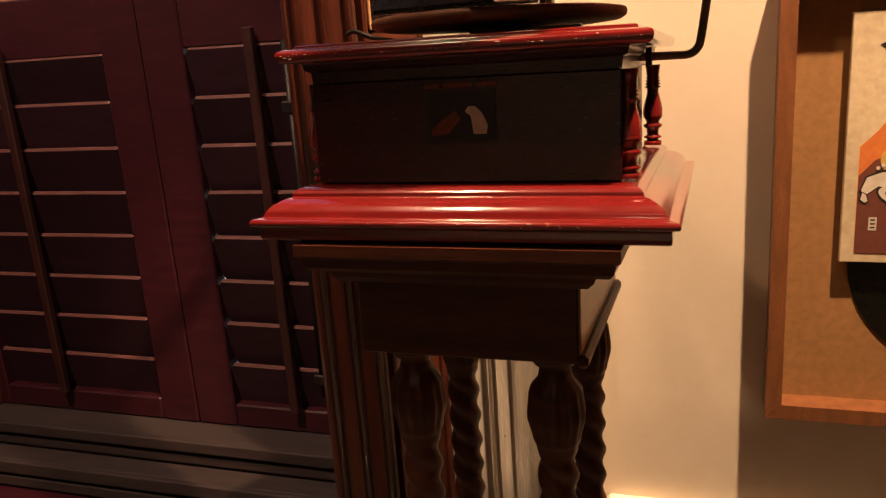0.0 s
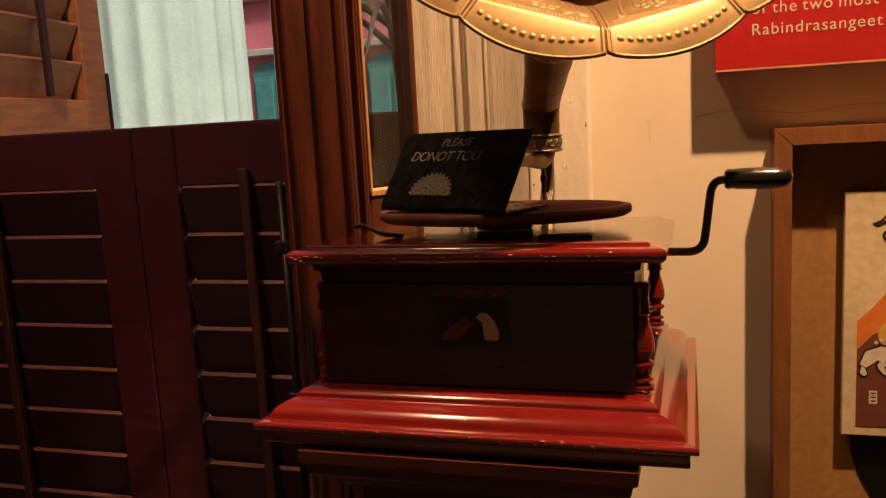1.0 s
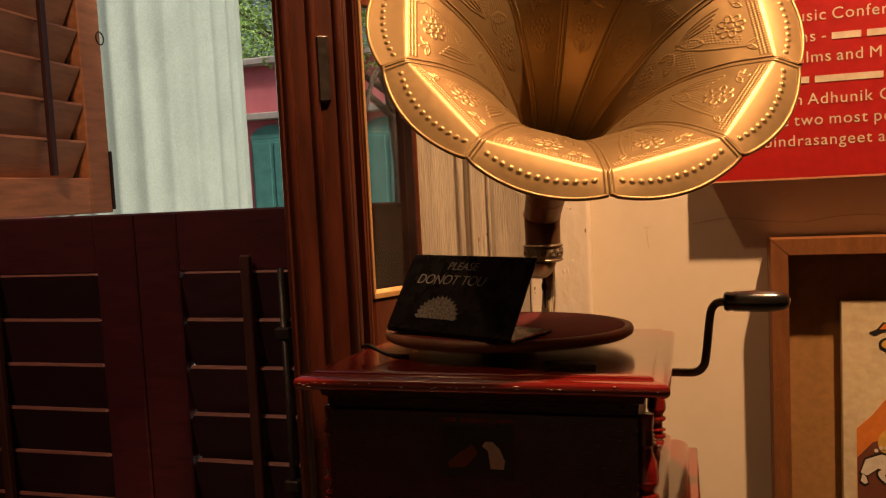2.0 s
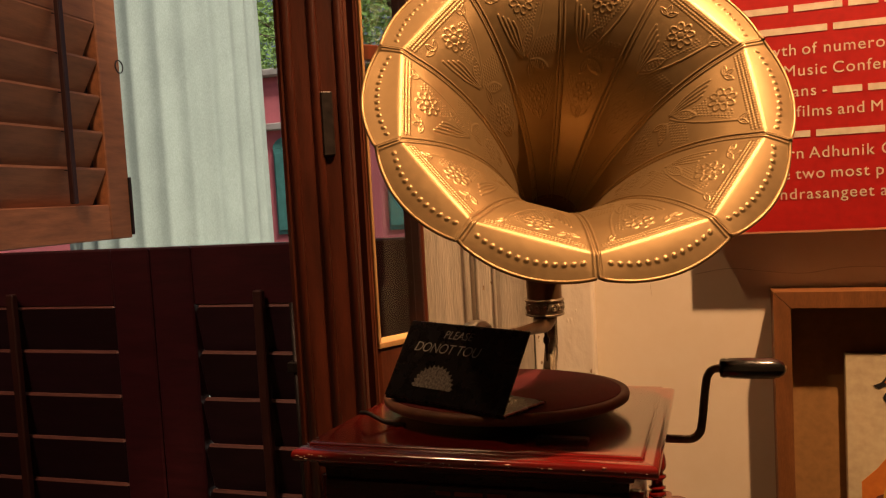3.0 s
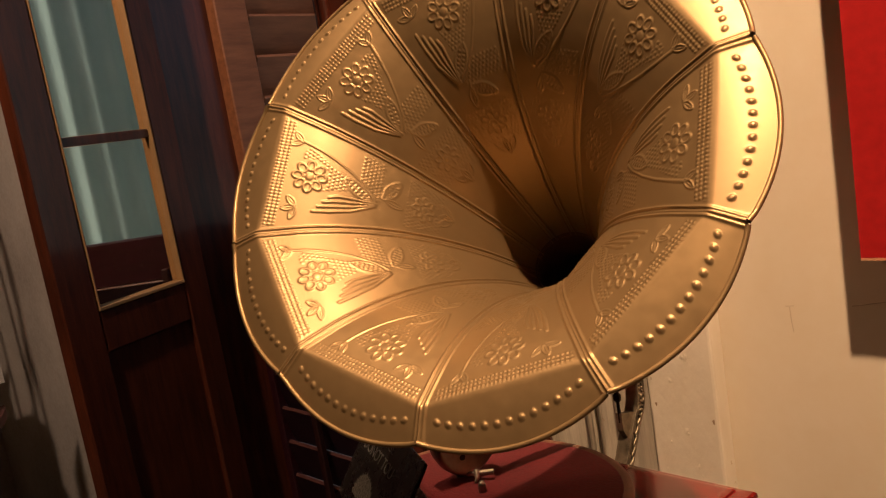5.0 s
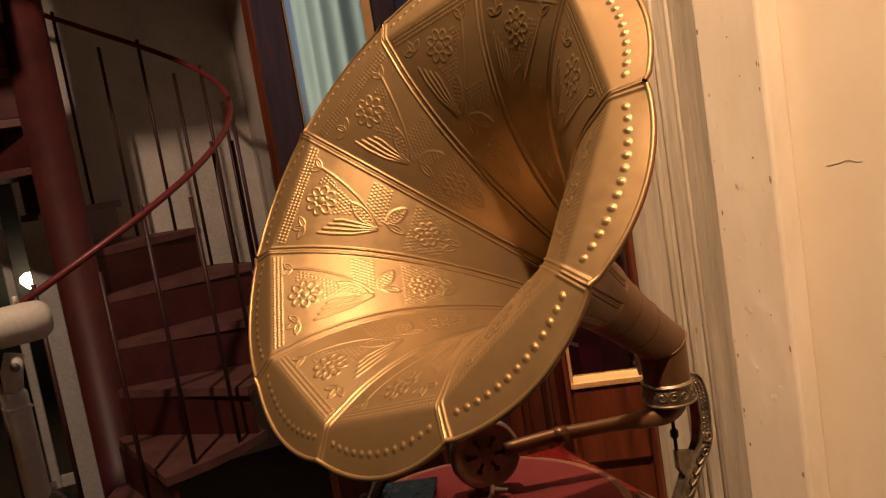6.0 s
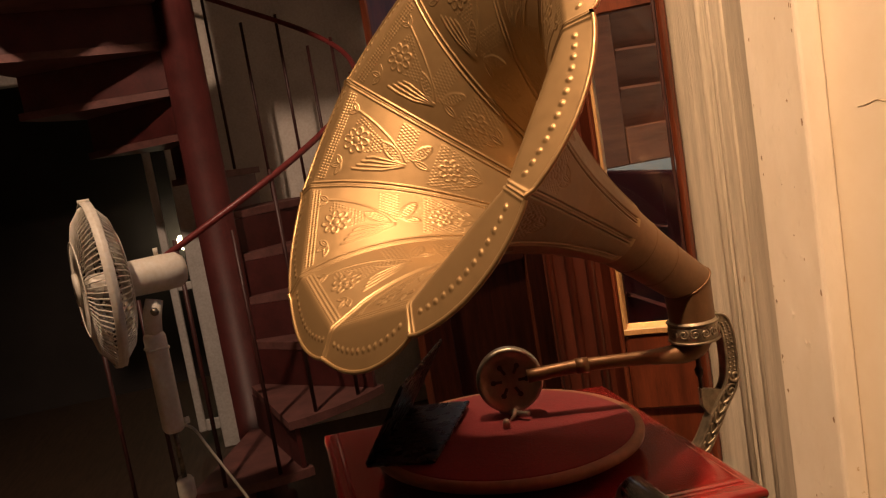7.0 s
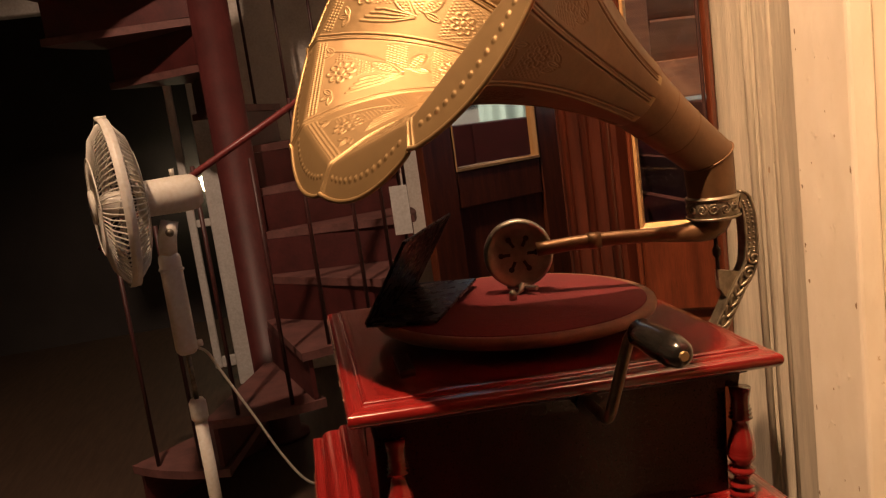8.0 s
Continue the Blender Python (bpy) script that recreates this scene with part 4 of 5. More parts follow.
def emboss(w, l, half, lc):
    """Raised pattern on a petal: w across, l along from the flower's ring, half the petal's half width, lc the crease."""
    h = bump_flower(w, l, 0.0, 0.0, 0.0138)
    # forked bud in one corner, with its stem arching round the flower
    for t in (2.35, 1.15):
        h = np.maximum(h, bump_leaf(w, l, -0.0285 + 0.0045 * math.cos(t), 0.0105 + 0.0045 * math.sin(t), 0.0058, 0.0020, t))
    h = np.maximum(h, 0.75 * bump_line(w, l, [(-0.0285, 0.0090), (-0.0240, -0.004), (-0.0185, -0.017), (-0.0110, -0.031), (-0.001, -0.046), (0.0070, -0.0545)], 0.0012))
    # spray of three leaves in the other
    for t in (0.25, 1.25, 2.35):
        h = np.maximum(h, bump_leaf(w, l, 0.0262 + 0.0056 * math.cos(t), 0.0060 + 0.0056 * math.sin(t), 0.0056, 0.0021, t))
    # fan of long stems running to the throat
    for k in range(4):
        x0 = 0.0275 - 0.0046 * k
        h = np.maximum(h, 0.9 * bump_line(w, l, [(x0, -0.0075 - 0.0035 * k), (x0 - 0.0022, -0.020 - 0.0015 * k), (x0 - 0.0065 + 0.0012 * k, -0.036), (0.0120 - 0.0008 * k, -0.054)], 0.0014))
    # two ears of corn springing from the stems' foot
    for cx, cy, turn, ln in ((0.0020, -0.0385, 2.10, 0.0140), (-0.0050, -0.0655, 0.60, 0.0115)):
        h = np.maximum(h, 0.75 * bump_leaf(w, l, cx, cy, ln, 0.0046, turn))
        for k in range(7):
            q = (k / 6 - 0.5) * 1.5 * ln
            for s in (-0.0018, 0.0018):
                h = np.maximum(h, 0.85 * bump_dot(w, l, cx + q * math.cos(turn) - s * math.sin(turn), cy + q * math.sin(turn) + s * math.cos(turn), 0.0014))
    h = np.maximum(h, 0.8 * bump_leaf(w, l, 0.0055, -0.0690, 0.0080, 0.0026, 1.75))
    h = np.maximum(h, 0.95 * bump_flower(w, l, 0.0008, -0.0955, 0.0108))
    for s in (-1, 0, 1):
        h = np.maximum(h, 0.85 * bump_leaf(w, l, s * 0.0050, -0.1185 + 0.0012 * abs(s), 0.0072, 0.0024, 1.57 - 0.55 * s))
    # dotted ground between the flower, the arching stem and the ears
    pitch = 0.0031
    u, v = w / pitch, l / pitch
    iv = np.round(v)
    uu = u - 0.5 * np.mod(iv, 2)
    d = np.hypot(uu - np.round(uu), v - iv) * pitch
    arch = -0.0245 - 0.62 * (l + 0.002)                        # the arching stem, across against along
    inner = (l > -0.031) & (l < 0.0085) & (w > arch + 0.0032) & (w < 0.0125 + 0.25 * l)
    outer = (l > -0.058) & (l < -0.038) & (w < arch - 0.0030) & (np.abs(w) < half - 0.0065)
    low = (l > -0.112) & (l < -0.080) & (np.abs(w) < half - 0.0065)
    field = inner | outer | low
    for cx, cy, r in ((0, 0, 0.0152), (-0.0285, 0.0105, 0.0085), (0.0270, 0.0070, 0.0100), (0.0008, -0.0955, 0.0122), (0.0, -0.1175, 0.0090)):
        field = field & ((w - cx) ** 2 + (l - cy) ** 2 > r * r)
    h = np.where((h < 0.08) & field, np.maximum(h, 0.5 * np.sqrt(np.clip(1 - (d / 0.00115) ** 2, 0, 1))), h)
    # three lines of dots along the fold
    for off in (0.0040, 0.0073, 0.0106):
        dd = np.hypot(np.mod(w, 0.0028) - 0.0014, l - (lc - off))
        h = np.maximum(h, 0.65 * np.sqrt(np.clip(1 - (dd / 0.0013) ** 2, 0, 1)) * (np.abs(w) < half - 0.006))
    return h


def petal_mesh(na=171, nt=250, nlip=40):
    ang = np.linspace(-18, 18, na) * math.pi / 180
    a = np.linspace(-1, 1, na)
    zs = [p[0] for p in PROFILE]
    rs = [p[1] for p in PROFILE]
    # arc length along the bell
    zz = np.linspace(zs[0], zs[-1], 900)
    rr = smooth_interp(zz, zs, rs)
    arc = np.concatenate([[0], np.cumsum(np.hypot(np.diff(zz), np.diff(rr)))])
    arc0 = np.interp(0.0, zz, arc)
    sc = np.linspace(0, 1, nt)
    sc = 0.45 * sc + 0.55 * (1 - (1 - sc) ** 2)               # finer towards the mouth
    crease_r = 0.1670 + 0 * ang
    crease_s = np.interp(crease_r, rr, arc)
    S = sc[:, None] * crease_s[None, :]
    Z = np.interp(S, arc, zz)
    R = np.interp(S, arc, rr)
    dz, dr = np.gradient(zz, arc), np.gradient(rr, arc)
    TZ, TR = np.interp(S, arc, dz), np.interp(S, arc, dr)
    NZ, NR = TR, -TZ                                        # towards the mouth
    W = R * ang[None, :]
    L = S - arc0
    H = 0.00066 * emboss(W, L, R * math.radians(18), (crease_s - arc0)[None, :] + 0 * L)
    seam = np.exp(-((np.abs(W) - R * math.radians(18)) / 0.0008) ** 2) * 0.0007 + np.exp(-((np.abs(W) - R * math.radians(18) + 0.0024) / 0.0009) ** 2) * 0.0012
    flat = (math.cos(radians(18)) / np.cos(ang))[None, :]      # petals are flat across, so that the bell is ten-sided
    keep = 0.97 * np.clip((R - 0.03) / 0.02, 0, 1)
    H = H + seam
    Zt, Rt = Z + NZ * H, R * (1 + (flat - 1) * keep) + NR * H
    # lip
    q = np.linspace(0, 1, nlip)[1:, None]
    rim_r = 0.1880 + 0.0056 * np.cos(a * math.pi / 2) ** 0.9
    z0, r0 = Zt[-1], Rt[-1]
    lobe = np.cos(a * math.pi / 2) ** 0.7
    Rl = r0 + (rim_r - r0) * q
    Zl = z0 - (0.0022 + 0.0036 * lobe[None, :]) * q + 0.0012 * lobe[None, :] * np.sin(q * math.pi)
    Wl = Rl * ang[None, :]
    nb = 13
    B = np.zeros_like(Rl)
    for k in range(nb):
        ac = -0.80 + 1.60 * k / (nb - 1)
        br_ = 0.1735 + 0.0065 * (1 - ac ** 2)
        B = np.maximum(B, np.sqrt(np.clip(1 - ((Wl - br_ * ac * math.radians(18)) ** 2 + (Rl - br_) ** 2) / 0.0021 ** 2, 0, 1)))
    Zl = Zl + 0.0010 * B + np.exp(-((np.abs(Wl) - Rl * math.radians(18)) / 0.0012) ** 2) * 0.0008
    Zf, Rf = np.vstack([Zt, Zl]), np.vstack([Rt, Rl])
    rows = Zf.shape[0]
    near = np.arange(nt - 6, nt + 6)                          # the fold between bell and lip is rounded
    Zs, Rs = (np.mean([G[near + k] for k in range(-4, 5)], axis=0) for G in (Zf, Rf))
    Zf[near], Rf[near] = Zs, Rs
    X, Y = Rf * np.cos(ang)[None, :], Rf * np.sin(ang)[None, :]
    front = np.stack([X, Y, Zf], -1).reshape(-1, 3)
    gz, gr = np.gradient(Zf, axis=0), np.gradient(Rf, axis=0)
    ln = np.hypot(gz, gr) + 1e-9
    Zb, Rb = Zf - 0.0009 * gr / ln, Rf + 0.0009 * gz / ln
    back = np.stack([Rb * np.cos(ang)[None, :], Rb * np.sin(ang)[None, :], Zb], -1).reshape(-1, 3)
    idx = np.arange(rows * na).reshape(rows, na)
    f = np.stack([idx[:-1, :-1], idx[:-1, 1:], idx[1:, 1:], idx[1:, :-1]], -1).reshape(-1, 4)
    n = rows * na
    fb = (f[:, ::-1] + n)
    edge = np.stack([idx[-1, :-1], idx[-1, 1:], idx[-1, 1:] + n, idx[-1, :-1] + n], -1)
    rim = [(Rf[-1, k] * math.cos(ang[k]), Rf[-1, k] * math.sin(ang[k]), Zf[-1, k]) for k in range(0, na, 4)]
    me = bpy.data.meshes.new("petal")
    me.from_pydata(np.vstack([front, back]).tolist(), [], np.vstack([f[:, ::-1], fb[:, ::-1], edge]).tolist())
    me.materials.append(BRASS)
    # petal backs take the browner, darker brass
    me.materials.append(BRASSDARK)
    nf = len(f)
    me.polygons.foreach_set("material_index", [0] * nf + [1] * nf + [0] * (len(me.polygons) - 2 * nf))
    me.polygons.foreach_set("use_smooth", [True] * len(me.polygons))
    me.update()
    return me, rim


petal, rim = petal_mesh()
rim_me = mesh_of("rim_wire", *tube(rim, 0.0017, 8, False), BRASS, True)
throat = mesh_of("horn", *lathe([(0.0302, -0.2065), (0.0310, -0.2030), (0.0302, -0.1990)], 48, caps=False), BRASS, True)
horn = put("horn", throat, gram, on(gram, HORN), "embossed gold brass flower horn with ten petals")
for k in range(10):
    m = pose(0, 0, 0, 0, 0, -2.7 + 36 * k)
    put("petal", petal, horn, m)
    put("rim_wire", rim_me, horn, m)

# ---- sign on the turntable ----
sign = thing("notice_sign", (-0.2410, 0.7060, 1.1155), "small black tilted sign with grey lettering on the turntable", "sign", turn=-25.5)
SW, SH, SLOPE = 0.1490, 0.0800, 33.5
face = pose(0, 0, 0.0028, -SLOPE, 0, 0)
part("plate", block(bmesh.new(), -SW / 2, SW / 2, -0.0015, 0.0015, 0, SH, 0.0008), BLACKSIGN, sign, m=face)
part("foot", boxed(-SW / 2, SW / 2, 0.000, 0.062, 0, 0.003, 0.0008), BLACKSIGN, sign)
fm = face @ pose(0, -0.0019, 0)
lettering("lettering", "PLEASE", 0.0082, PRINT, sign, fm @ pose(-0.024, 0, 0.064), 0.25, 1.0, -0.014)
lettering("lettering", "DONOT TOU", 0.0100, PRINT, sign, fm @ pose(-0.057, 0, 0.0485), 0.25, 0.92, -0.014)
sunv = [(0.0 + (0.027 if k % 2 else 0.0235) * math.cos(math.pi * k / 30), 0.013 + (0.024 if k % 2 else 0.0205) * math.sin(math.pi * k / 30)) for k in range(31)]
put("printed_fan", mesh_of("printed_fan", *flat_shape([(x - 0.017, z) for x, z in sunv][::-1], 0.0005), shader("speckled_print", (0.34, 0.32, 0.29), 0.7, dark=0.15, scale=420, bump=0.0, fine=900)), sign, fm)

# ---- red text panel ----
panel = thing("text_panel", (0.10, 1.107, 1.24), "red display panel with cream lettering on the plaster wall", "display panel")
PX0, PX1, PZ0, PZ1, PY = 0.005, 0.86, 1.242, 1.98, 1.107
put("board", mesh_of("board", *rect_loft(PX0, PX1, PZ0, PZ1, [(0, 0.0), (0, -0.0372), (-0.001, -0.038)]), REDPANEL), panel, on(panel, Matrix(((1, 0, 0, 0), (0, 0, -1, PY), (0, 1, 0, 0), (0, 0, 0, 1)))))
part("lower_edge", boxed(PX0, PX1, PY, PY + 0.036, PZ0 - 0.0025, PZ0 - 0.0002), PANELEDGE, panel, "pale worn lower edge", m=on(panel))
for sy in (PZ0 + 0.10, PZ1 - 0.10):
    part("standoff", boxed(0.20, 0.26, PY + 0.0375, WALL_Y - 0.001, sy, sy + 0.04), IRON, panel, m=on(panel))
LINES = [("Rabindrasangeet a", 1.281), ("of the two most po", 1.306), ("modern Adhunik C", 1.331), ("#------- #------- #-", 1.3565), ("#----- films and M", 1.382), ("musicians - #--- #---", 1.407), ("Lane Music Confere", 1.432), ("growth of numerou", 1.4575), ("#--------- #------", 1.483), ("#----- #----- #--- #-", 1.509), ("recorded Indian ar", 1.534), ("respec", 1.560)]
for text, z in LINES:
    x = 0.046
    for word in text.split(" "):
        if word.startswith("#"):
            wd = 0.0108 * (len(word) - 1)
            part("name_bar", boxed(x, x + wd, PY - 0.0006, PY - 0.0002, z + 0.0005, z + 0.0085), LETTER, panel, m=on(panel))
        else:
            ob = lettering("word", word, 0.0136, LETTER, panel, on(panel, pose(x, PY - 0.0004, z)), 0.0, 1.12)
            wd = max(v.co.x for v in ob.data.vertices)
        x += wd + 0.0064

crk = thing("wall_crack", (0.1, WALL_Y, 1.19), "thin dark hairline crack in the cream plaster", "crack", kind="structure")
cp_ = [(-0.02 + 0.045 * k, WALL_Y - 0.0001, 1.186 + 0.005 * math.sin(k * 1.7) + 0.003 * math.sin(k * 0.6)) for k in range(14)]
wpart("wall_mark", tube([(-0.079, WALL_Y - 0.0001, 1.182), (-0.0785, WALL_Y - 0.0001, 1.168), (-0.077, WALL_Y - 0.0001, 1.156)], 0.0003, 6), CRACK, crk)
wpart("wall_mark", tube([(-0.083, WALL_Y - 0.0001, 1.183), (-0.075, WALL_Y - 0.0001, 1.1835)], 0.0003, 6), CRACK, crk)
wpart("crack_line", tube(spline([(-0.121, WALL_Y - 0.0001, 1.350), (-0.108, WALL_Y - 0.0001, 1.352), (-0.098, WALL_Y - 0.0001, 1.3545), (-0.090, WALL_Y - 0.0001, 1.3525), (-0.084, WALL_Y - 0.0001, 1.353)], 4), 0.0004, 6), CRACK, crk)
wpart("crack_line", tube(spline(cp_, 5), 0.0004, 6), CRACK, crk)

# ---- framed record sleeve ----
frame_ = thing("picture_frame", (0.25, 1.14, 0.55), "deep oak box frame holding a record and sleeve", "picture frame")
FX0, FX1, FZ0, FZ1, FY = 0.073, 0.545, 0.553, 1.166, 1.097
XZ = Matrix(((1, 0, 0, 0), (0, 0, -1, 0), (0, 1, 0, 0), (0, 0, 0, 1)))


def bar(name, outline):
    """A mitred bar of the frame, cut at the corners."""
    put(name, mesh_of(name, *flat_shape(outline, WALL_Y - 0.002 - FY), FRAMEWOOD), frame_, on(frame_, pose(0, FY, 0)))


FW, FB, GAP = 0.020, 0.020, 0.0005
IX0, IX1, IZ0, IZ1 = FX0 + FW, FX1 - FW, FZ0 + FB, FZ1 - FW
bar("stile", [(FX0, FZ0 + GAP), (IX0, IZ0 + GAP), (IX0, IZ1 - GAP), (FX0, FZ1 - GAP)])
bar("stile", [(IX1, IZ0 + GAP), (FX1, FZ0 + GAP), (FX1, FZ1 - GAP), (IX1, IZ1 - GAP)])
bar("rail", [(FX0 + GAP, FZ0), (FX1 - GAP, FZ0), (IX1 - GAP, IZ0), (IX0 + GAP, IZ0)])
bar("rail", [(IX0 + GAP, IZ1), (IX1 - GAP, IZ1), (FX1 - GAP, FZ1), (FX0 + GAP, FZ1)])
part("backing", boxed(FX0 + 0.02, FX1 - 0.02, 1.134, 1.142, FZ0 + 0.015, FZ1 - 0.02), BOARD, frame_, "brown backing board", m=on(frame_))
rec = put("record", mesh_of("record", *lathe([(0.004, 0), (0.148, 0), (0.150, 0.001), (0.148, 0.002), (0.004, 0.002)], 96), VINYL, True), frame_, on(frame_, pose(0.318, 1.1335, 0.772, 90, 0, 0)), "black vinyl record below the sleeve")
slv = put("sleeve", mesh_of("sleeve", *rect_loft(0.156, 0.470, 0.772, 1.084, [(-0.001, 0), (0, 0.001), (0, 0.011), (-0.001, 0.012)]), PAPER), frame_, on(frame_, Matrix.Translation((0, 1.1305, 0)) @ XZ), "aged cream record sleeve with orange and brown shapes")


def printed(outline, mt, lift):
    put("print", mesh_of("print", *flat_shape(outline, 0.0003), mt), slv, slv.matrix_basis.inverted() @ on(frame_, pose(0, 1.1185 - lift, 0)))


printed([(0.172, 0.784), (0.455, 0.784), (0.455, 1.0), (0.36, 0.99), (0.30, 0.97), (0.24, 0.985), (0.205, 0.96), (0.190, 0.94), (0.180, 0.930), (0.172, 0.922)], ORANGE, 0.0003)
printed([(0.1725, 0.7845), (0.40, 0.7845), (0.40, 0.90), (0.33, 0.93), (0.26, 0.935), (0.215, 0.915), (0.19, 0.905), (0.1725, 0.885)], BROWNINK, 0.0006)
printed(ellipse(0.222, 0.905, 0.026, 0.022), OCHRE, 0.0009)
arm_shape = [(0.176, 0.866), (0.182, 0.883), (0.200, 0.890), (0.222, 0.884), (0.226, 0.874), (0.206, 0.868), (0.196, 0.872), (0.183, 0.862)]
printed([(0.2005 + 1.10 * (x - 0.2005), 0.8755 + 1.22 * (z - 0.8755)) for x, z in arm_shape], INK, 0.0010)
printed(arm_shape, PALE, 0.0012)
printed([(0.176, 0.866), (0.183, 0.862), (0.186, 0.852), (0.181, 0.848), (0.174, 0.853)], INK, 0.0010)
printed([(0.178, 0.864), (0.182, 0.861), (0.1845, 0.853), (0.1805, 0.851), (0.176, 0.855)], PALE, 0.0012)
printed(ellipse(0.214, 0.858, 0.0225, 0.0115, turn=-0.5), INK, 0.0010)
printed(ellipse(0.214, 0.858, 0.020, 0.009, turn=-0.5), PALE, 0.0012)
for k in range(9):
    printed(ellipse(0.194 + 0.0055 * k, 0.895 + 0.004 * math.sin(k), 0.0024, 0.0024, 10), PALE, 0.0015)
printed(ellipse(0.214, 0.858, 0.012, 0.003, turn=-0.5), INK, 0.0015)
printed([(0.187, 0.815), (0.1965, 0.815), (0.1965, 0.832), (0.187, 0.832)], PALE, 0.0009)
for k in range(3):
    printed([(0.189, 0.8175 + 0.005 * k), (0.1945, 0.8175 + 0.005 * k), (0.1945, 0.8195 + 0.005 * k), (0.189, 0.8195 + 0.005 * k)], INK, 0.0012)
printed([(0.187, 1.045), (0.196, 1.049), (0.203, 1.058), (0.214, 1.057), (0.214, 1.047), (0.203, 1.046), (0.193, 1.041)], INK, 0.0006)
printed([(0.199, 1.049), (0.205, 1.056), (0.213, 1.055), (0.212, 1.049)], ORANGE, 0.0009)
printed(ellipse(0.208, 1.030, 0.010, 0.0085), INK, 0.0006)
printed(ellipse(0.208, 1.030, 0.0068, 0.0055), OCHRE, 0.0009)


# ---- pedestal fan ----
fan = thing("pedestal_fan", (-1.87, 0.25, 0), "cream pedestal fan with wire guard and trailing cable", "pedestal fan", turn=18)
put("base", mesh_of("base", *lathe([(0.20, 0.0), (0.20, 0.012), (0.19, 0.02), (0.05, 0.035), (0.03, 0.06), (0.03, 0.08)], 48), FANWHITE, True), fan)
put("lower_pole", mesh_of("lower_pole", *lathe([(0.0185, 0.07), (0.0185, 0.505)], 24), FANWHITE, True), fan)
put("collar", mesh_of("collar", *lathe([(0.020, 0.500), (0.025, 0.510), (0.025, 0.555), (0.018, 0.567)], 24), FANWHITE, True), fan)
put("upper_pole", mesh_of("upper_pole", *lathe([(0.0075, 0.555), (0.0075, 0.72)], 16), SILVER, True), fan, None, "thin metal pole")
ctl = bmesh.new()
block(ctl, -0.027, 0.027, -0.030, 0.030, 0.70, 1.00, 0.020, None, 4)
part("control_box", ctl, FANWHITE, fan, smooth=True)
part("control_band", boxed(-0.0285, 0.0285, -0.0315, 0.0315, 0.945, 0.955, 0.003), FANWHITE, fan)
put("knob", mesh_of("knob", *tube([(0, 0.026, 0.725), (0, 0.046, 0.725)], 0.010, 14), FANWHITE, True), fan)
put("neck", mesh_of("neck", *tube([(0, 0, 0.99), (0, 0.005, 1.04), (0, 0.02, 1.085)], [0.024, 0.026, 0.024], 20), FANWHITE, True), fan)
HZ = 1.155
put("hinge_bolt", mesh_of("hinge_bolt", *tube([(-0.034, 0.010, 1.055), (0.034, 0.010, 1.055)], 0.011, 14), SILVER, True), fan, None, "metal hinge bolt")
motor = put("motor", mesh_of("motor", *tube([(0, -0.05, HZ), (0, -0.04, HZ), (0, 0.06, HZ), (0, 0.10, HZ), (0, 0.118, HZ), (0, 0.124, HZ)], [0.048, 0.050, 0.052, 0.050, 0.036, 0.012], 32), FANWHITE, True), fan, None, "rounded cream motor housing")
put("pull_knob", mesh_of("pull_knob", *tube([(0, 0.05, HZ + 0.05), (0, 0.05, HZ + 0.072)], [0.006, 0.007], 12), FANWHITE, True), motor)
guard = put("guard", mesh_of("guard", *tube([(0.222 * math.cos(k / 72 * math.tau), -0.105, HZ + 0.222 * math.sin(k / 72 * math.tau)) for k in range(73)], 0.009, 10, False), FANWHITE, True), fan, None, "wire guard with cream rim")
for dy in (0.062, -0.055):
    prof = [(0.04, dy), (0.12, dy * 0.98), (0.18, dy * 0.72), (0.215, dy * 0.25), (0.222, 0)]
    me = mesh_of("wire", *tube([(r, -0.105 + y, 0) for r, y in prof], 0.0020, 5), FANWHITE, True)
    for k in range(80):
        put("wire", me, guard, Matrix.Translation((0, 0, HZ)) @ pose(0, 0, 0, 0, 4.5 * k, 0))
put("rim_band", mesh_of("rim_band", *tube([(0, -0.118, HZ), (0, -0.117, HZ), (0, -0.092, HZ), (0, -0.091, HZ)], [0.225, 0.229, 0.229, 0.225], 72, False), FANWHITE, True), guard)
put("rim_clip", mesh_of("rim_clip", *tube([(0.0, -0.120, HZ + 0.230), (0.0, -0.090, HZ + 0.230)], 0.007, 10), FANWHITE, True), guard)
for y, r in ((-0.165, 0.045), (-0.160, 0.13), (-0.043, 0.06), (-0.048, 0.14)):
    put("guard_ring", mesh_of("guard_ring", *tube([(r * math.cos(k / 48 * math.tau), y, HZ + r * math.sin(k / 48 * math.tau)) for k in range(49)], 0.0022, 6, False), FANWHITE, True), guard)
put("badge", mesh_of("badge", *tube([(0, -0.172, HZ), (0, -0.160, HZ)], 0.045, 28), FANWHITE, True), guard)
hub = put("hub", mesh_of("hub", *tube([(0, -0.145, HZ), (0, -0.135, HZ), (0, -0.075, HZ)], [0.024, 0.034, 0.036], 24), FANWHITE, True), fan)
for k in range(3):
    verts, faces = [], []
    for i in range(9):
        r = 0.03 + 0.175 * i / 8
        wd = 0.10 * math.sin(0.45 + 2.3 * i / 8)
        for j in range(5):
            s = (j / 4 - 0.5) * wd
            verts.append((r, -0.105 + 0.28 * s, s))
    for i in range(8):
        for j in range(4):
            faces.append((5 * i + j, 5 * i + j + 1, 5 * i + j + 6, 5 * i + j + 5))
    put("blade", mesh_of("blade", verts, faces, CLEAR, True), hub, Matrix.Translation((0, 0, HZ)) @ pose(0, 0, 0, 0, 120 * k + 15, 0))
cable = thing("fan_cable", (-1.87, 0.25, 0), "thin white cable hanging from the fan to floor", "cable", turn=18)
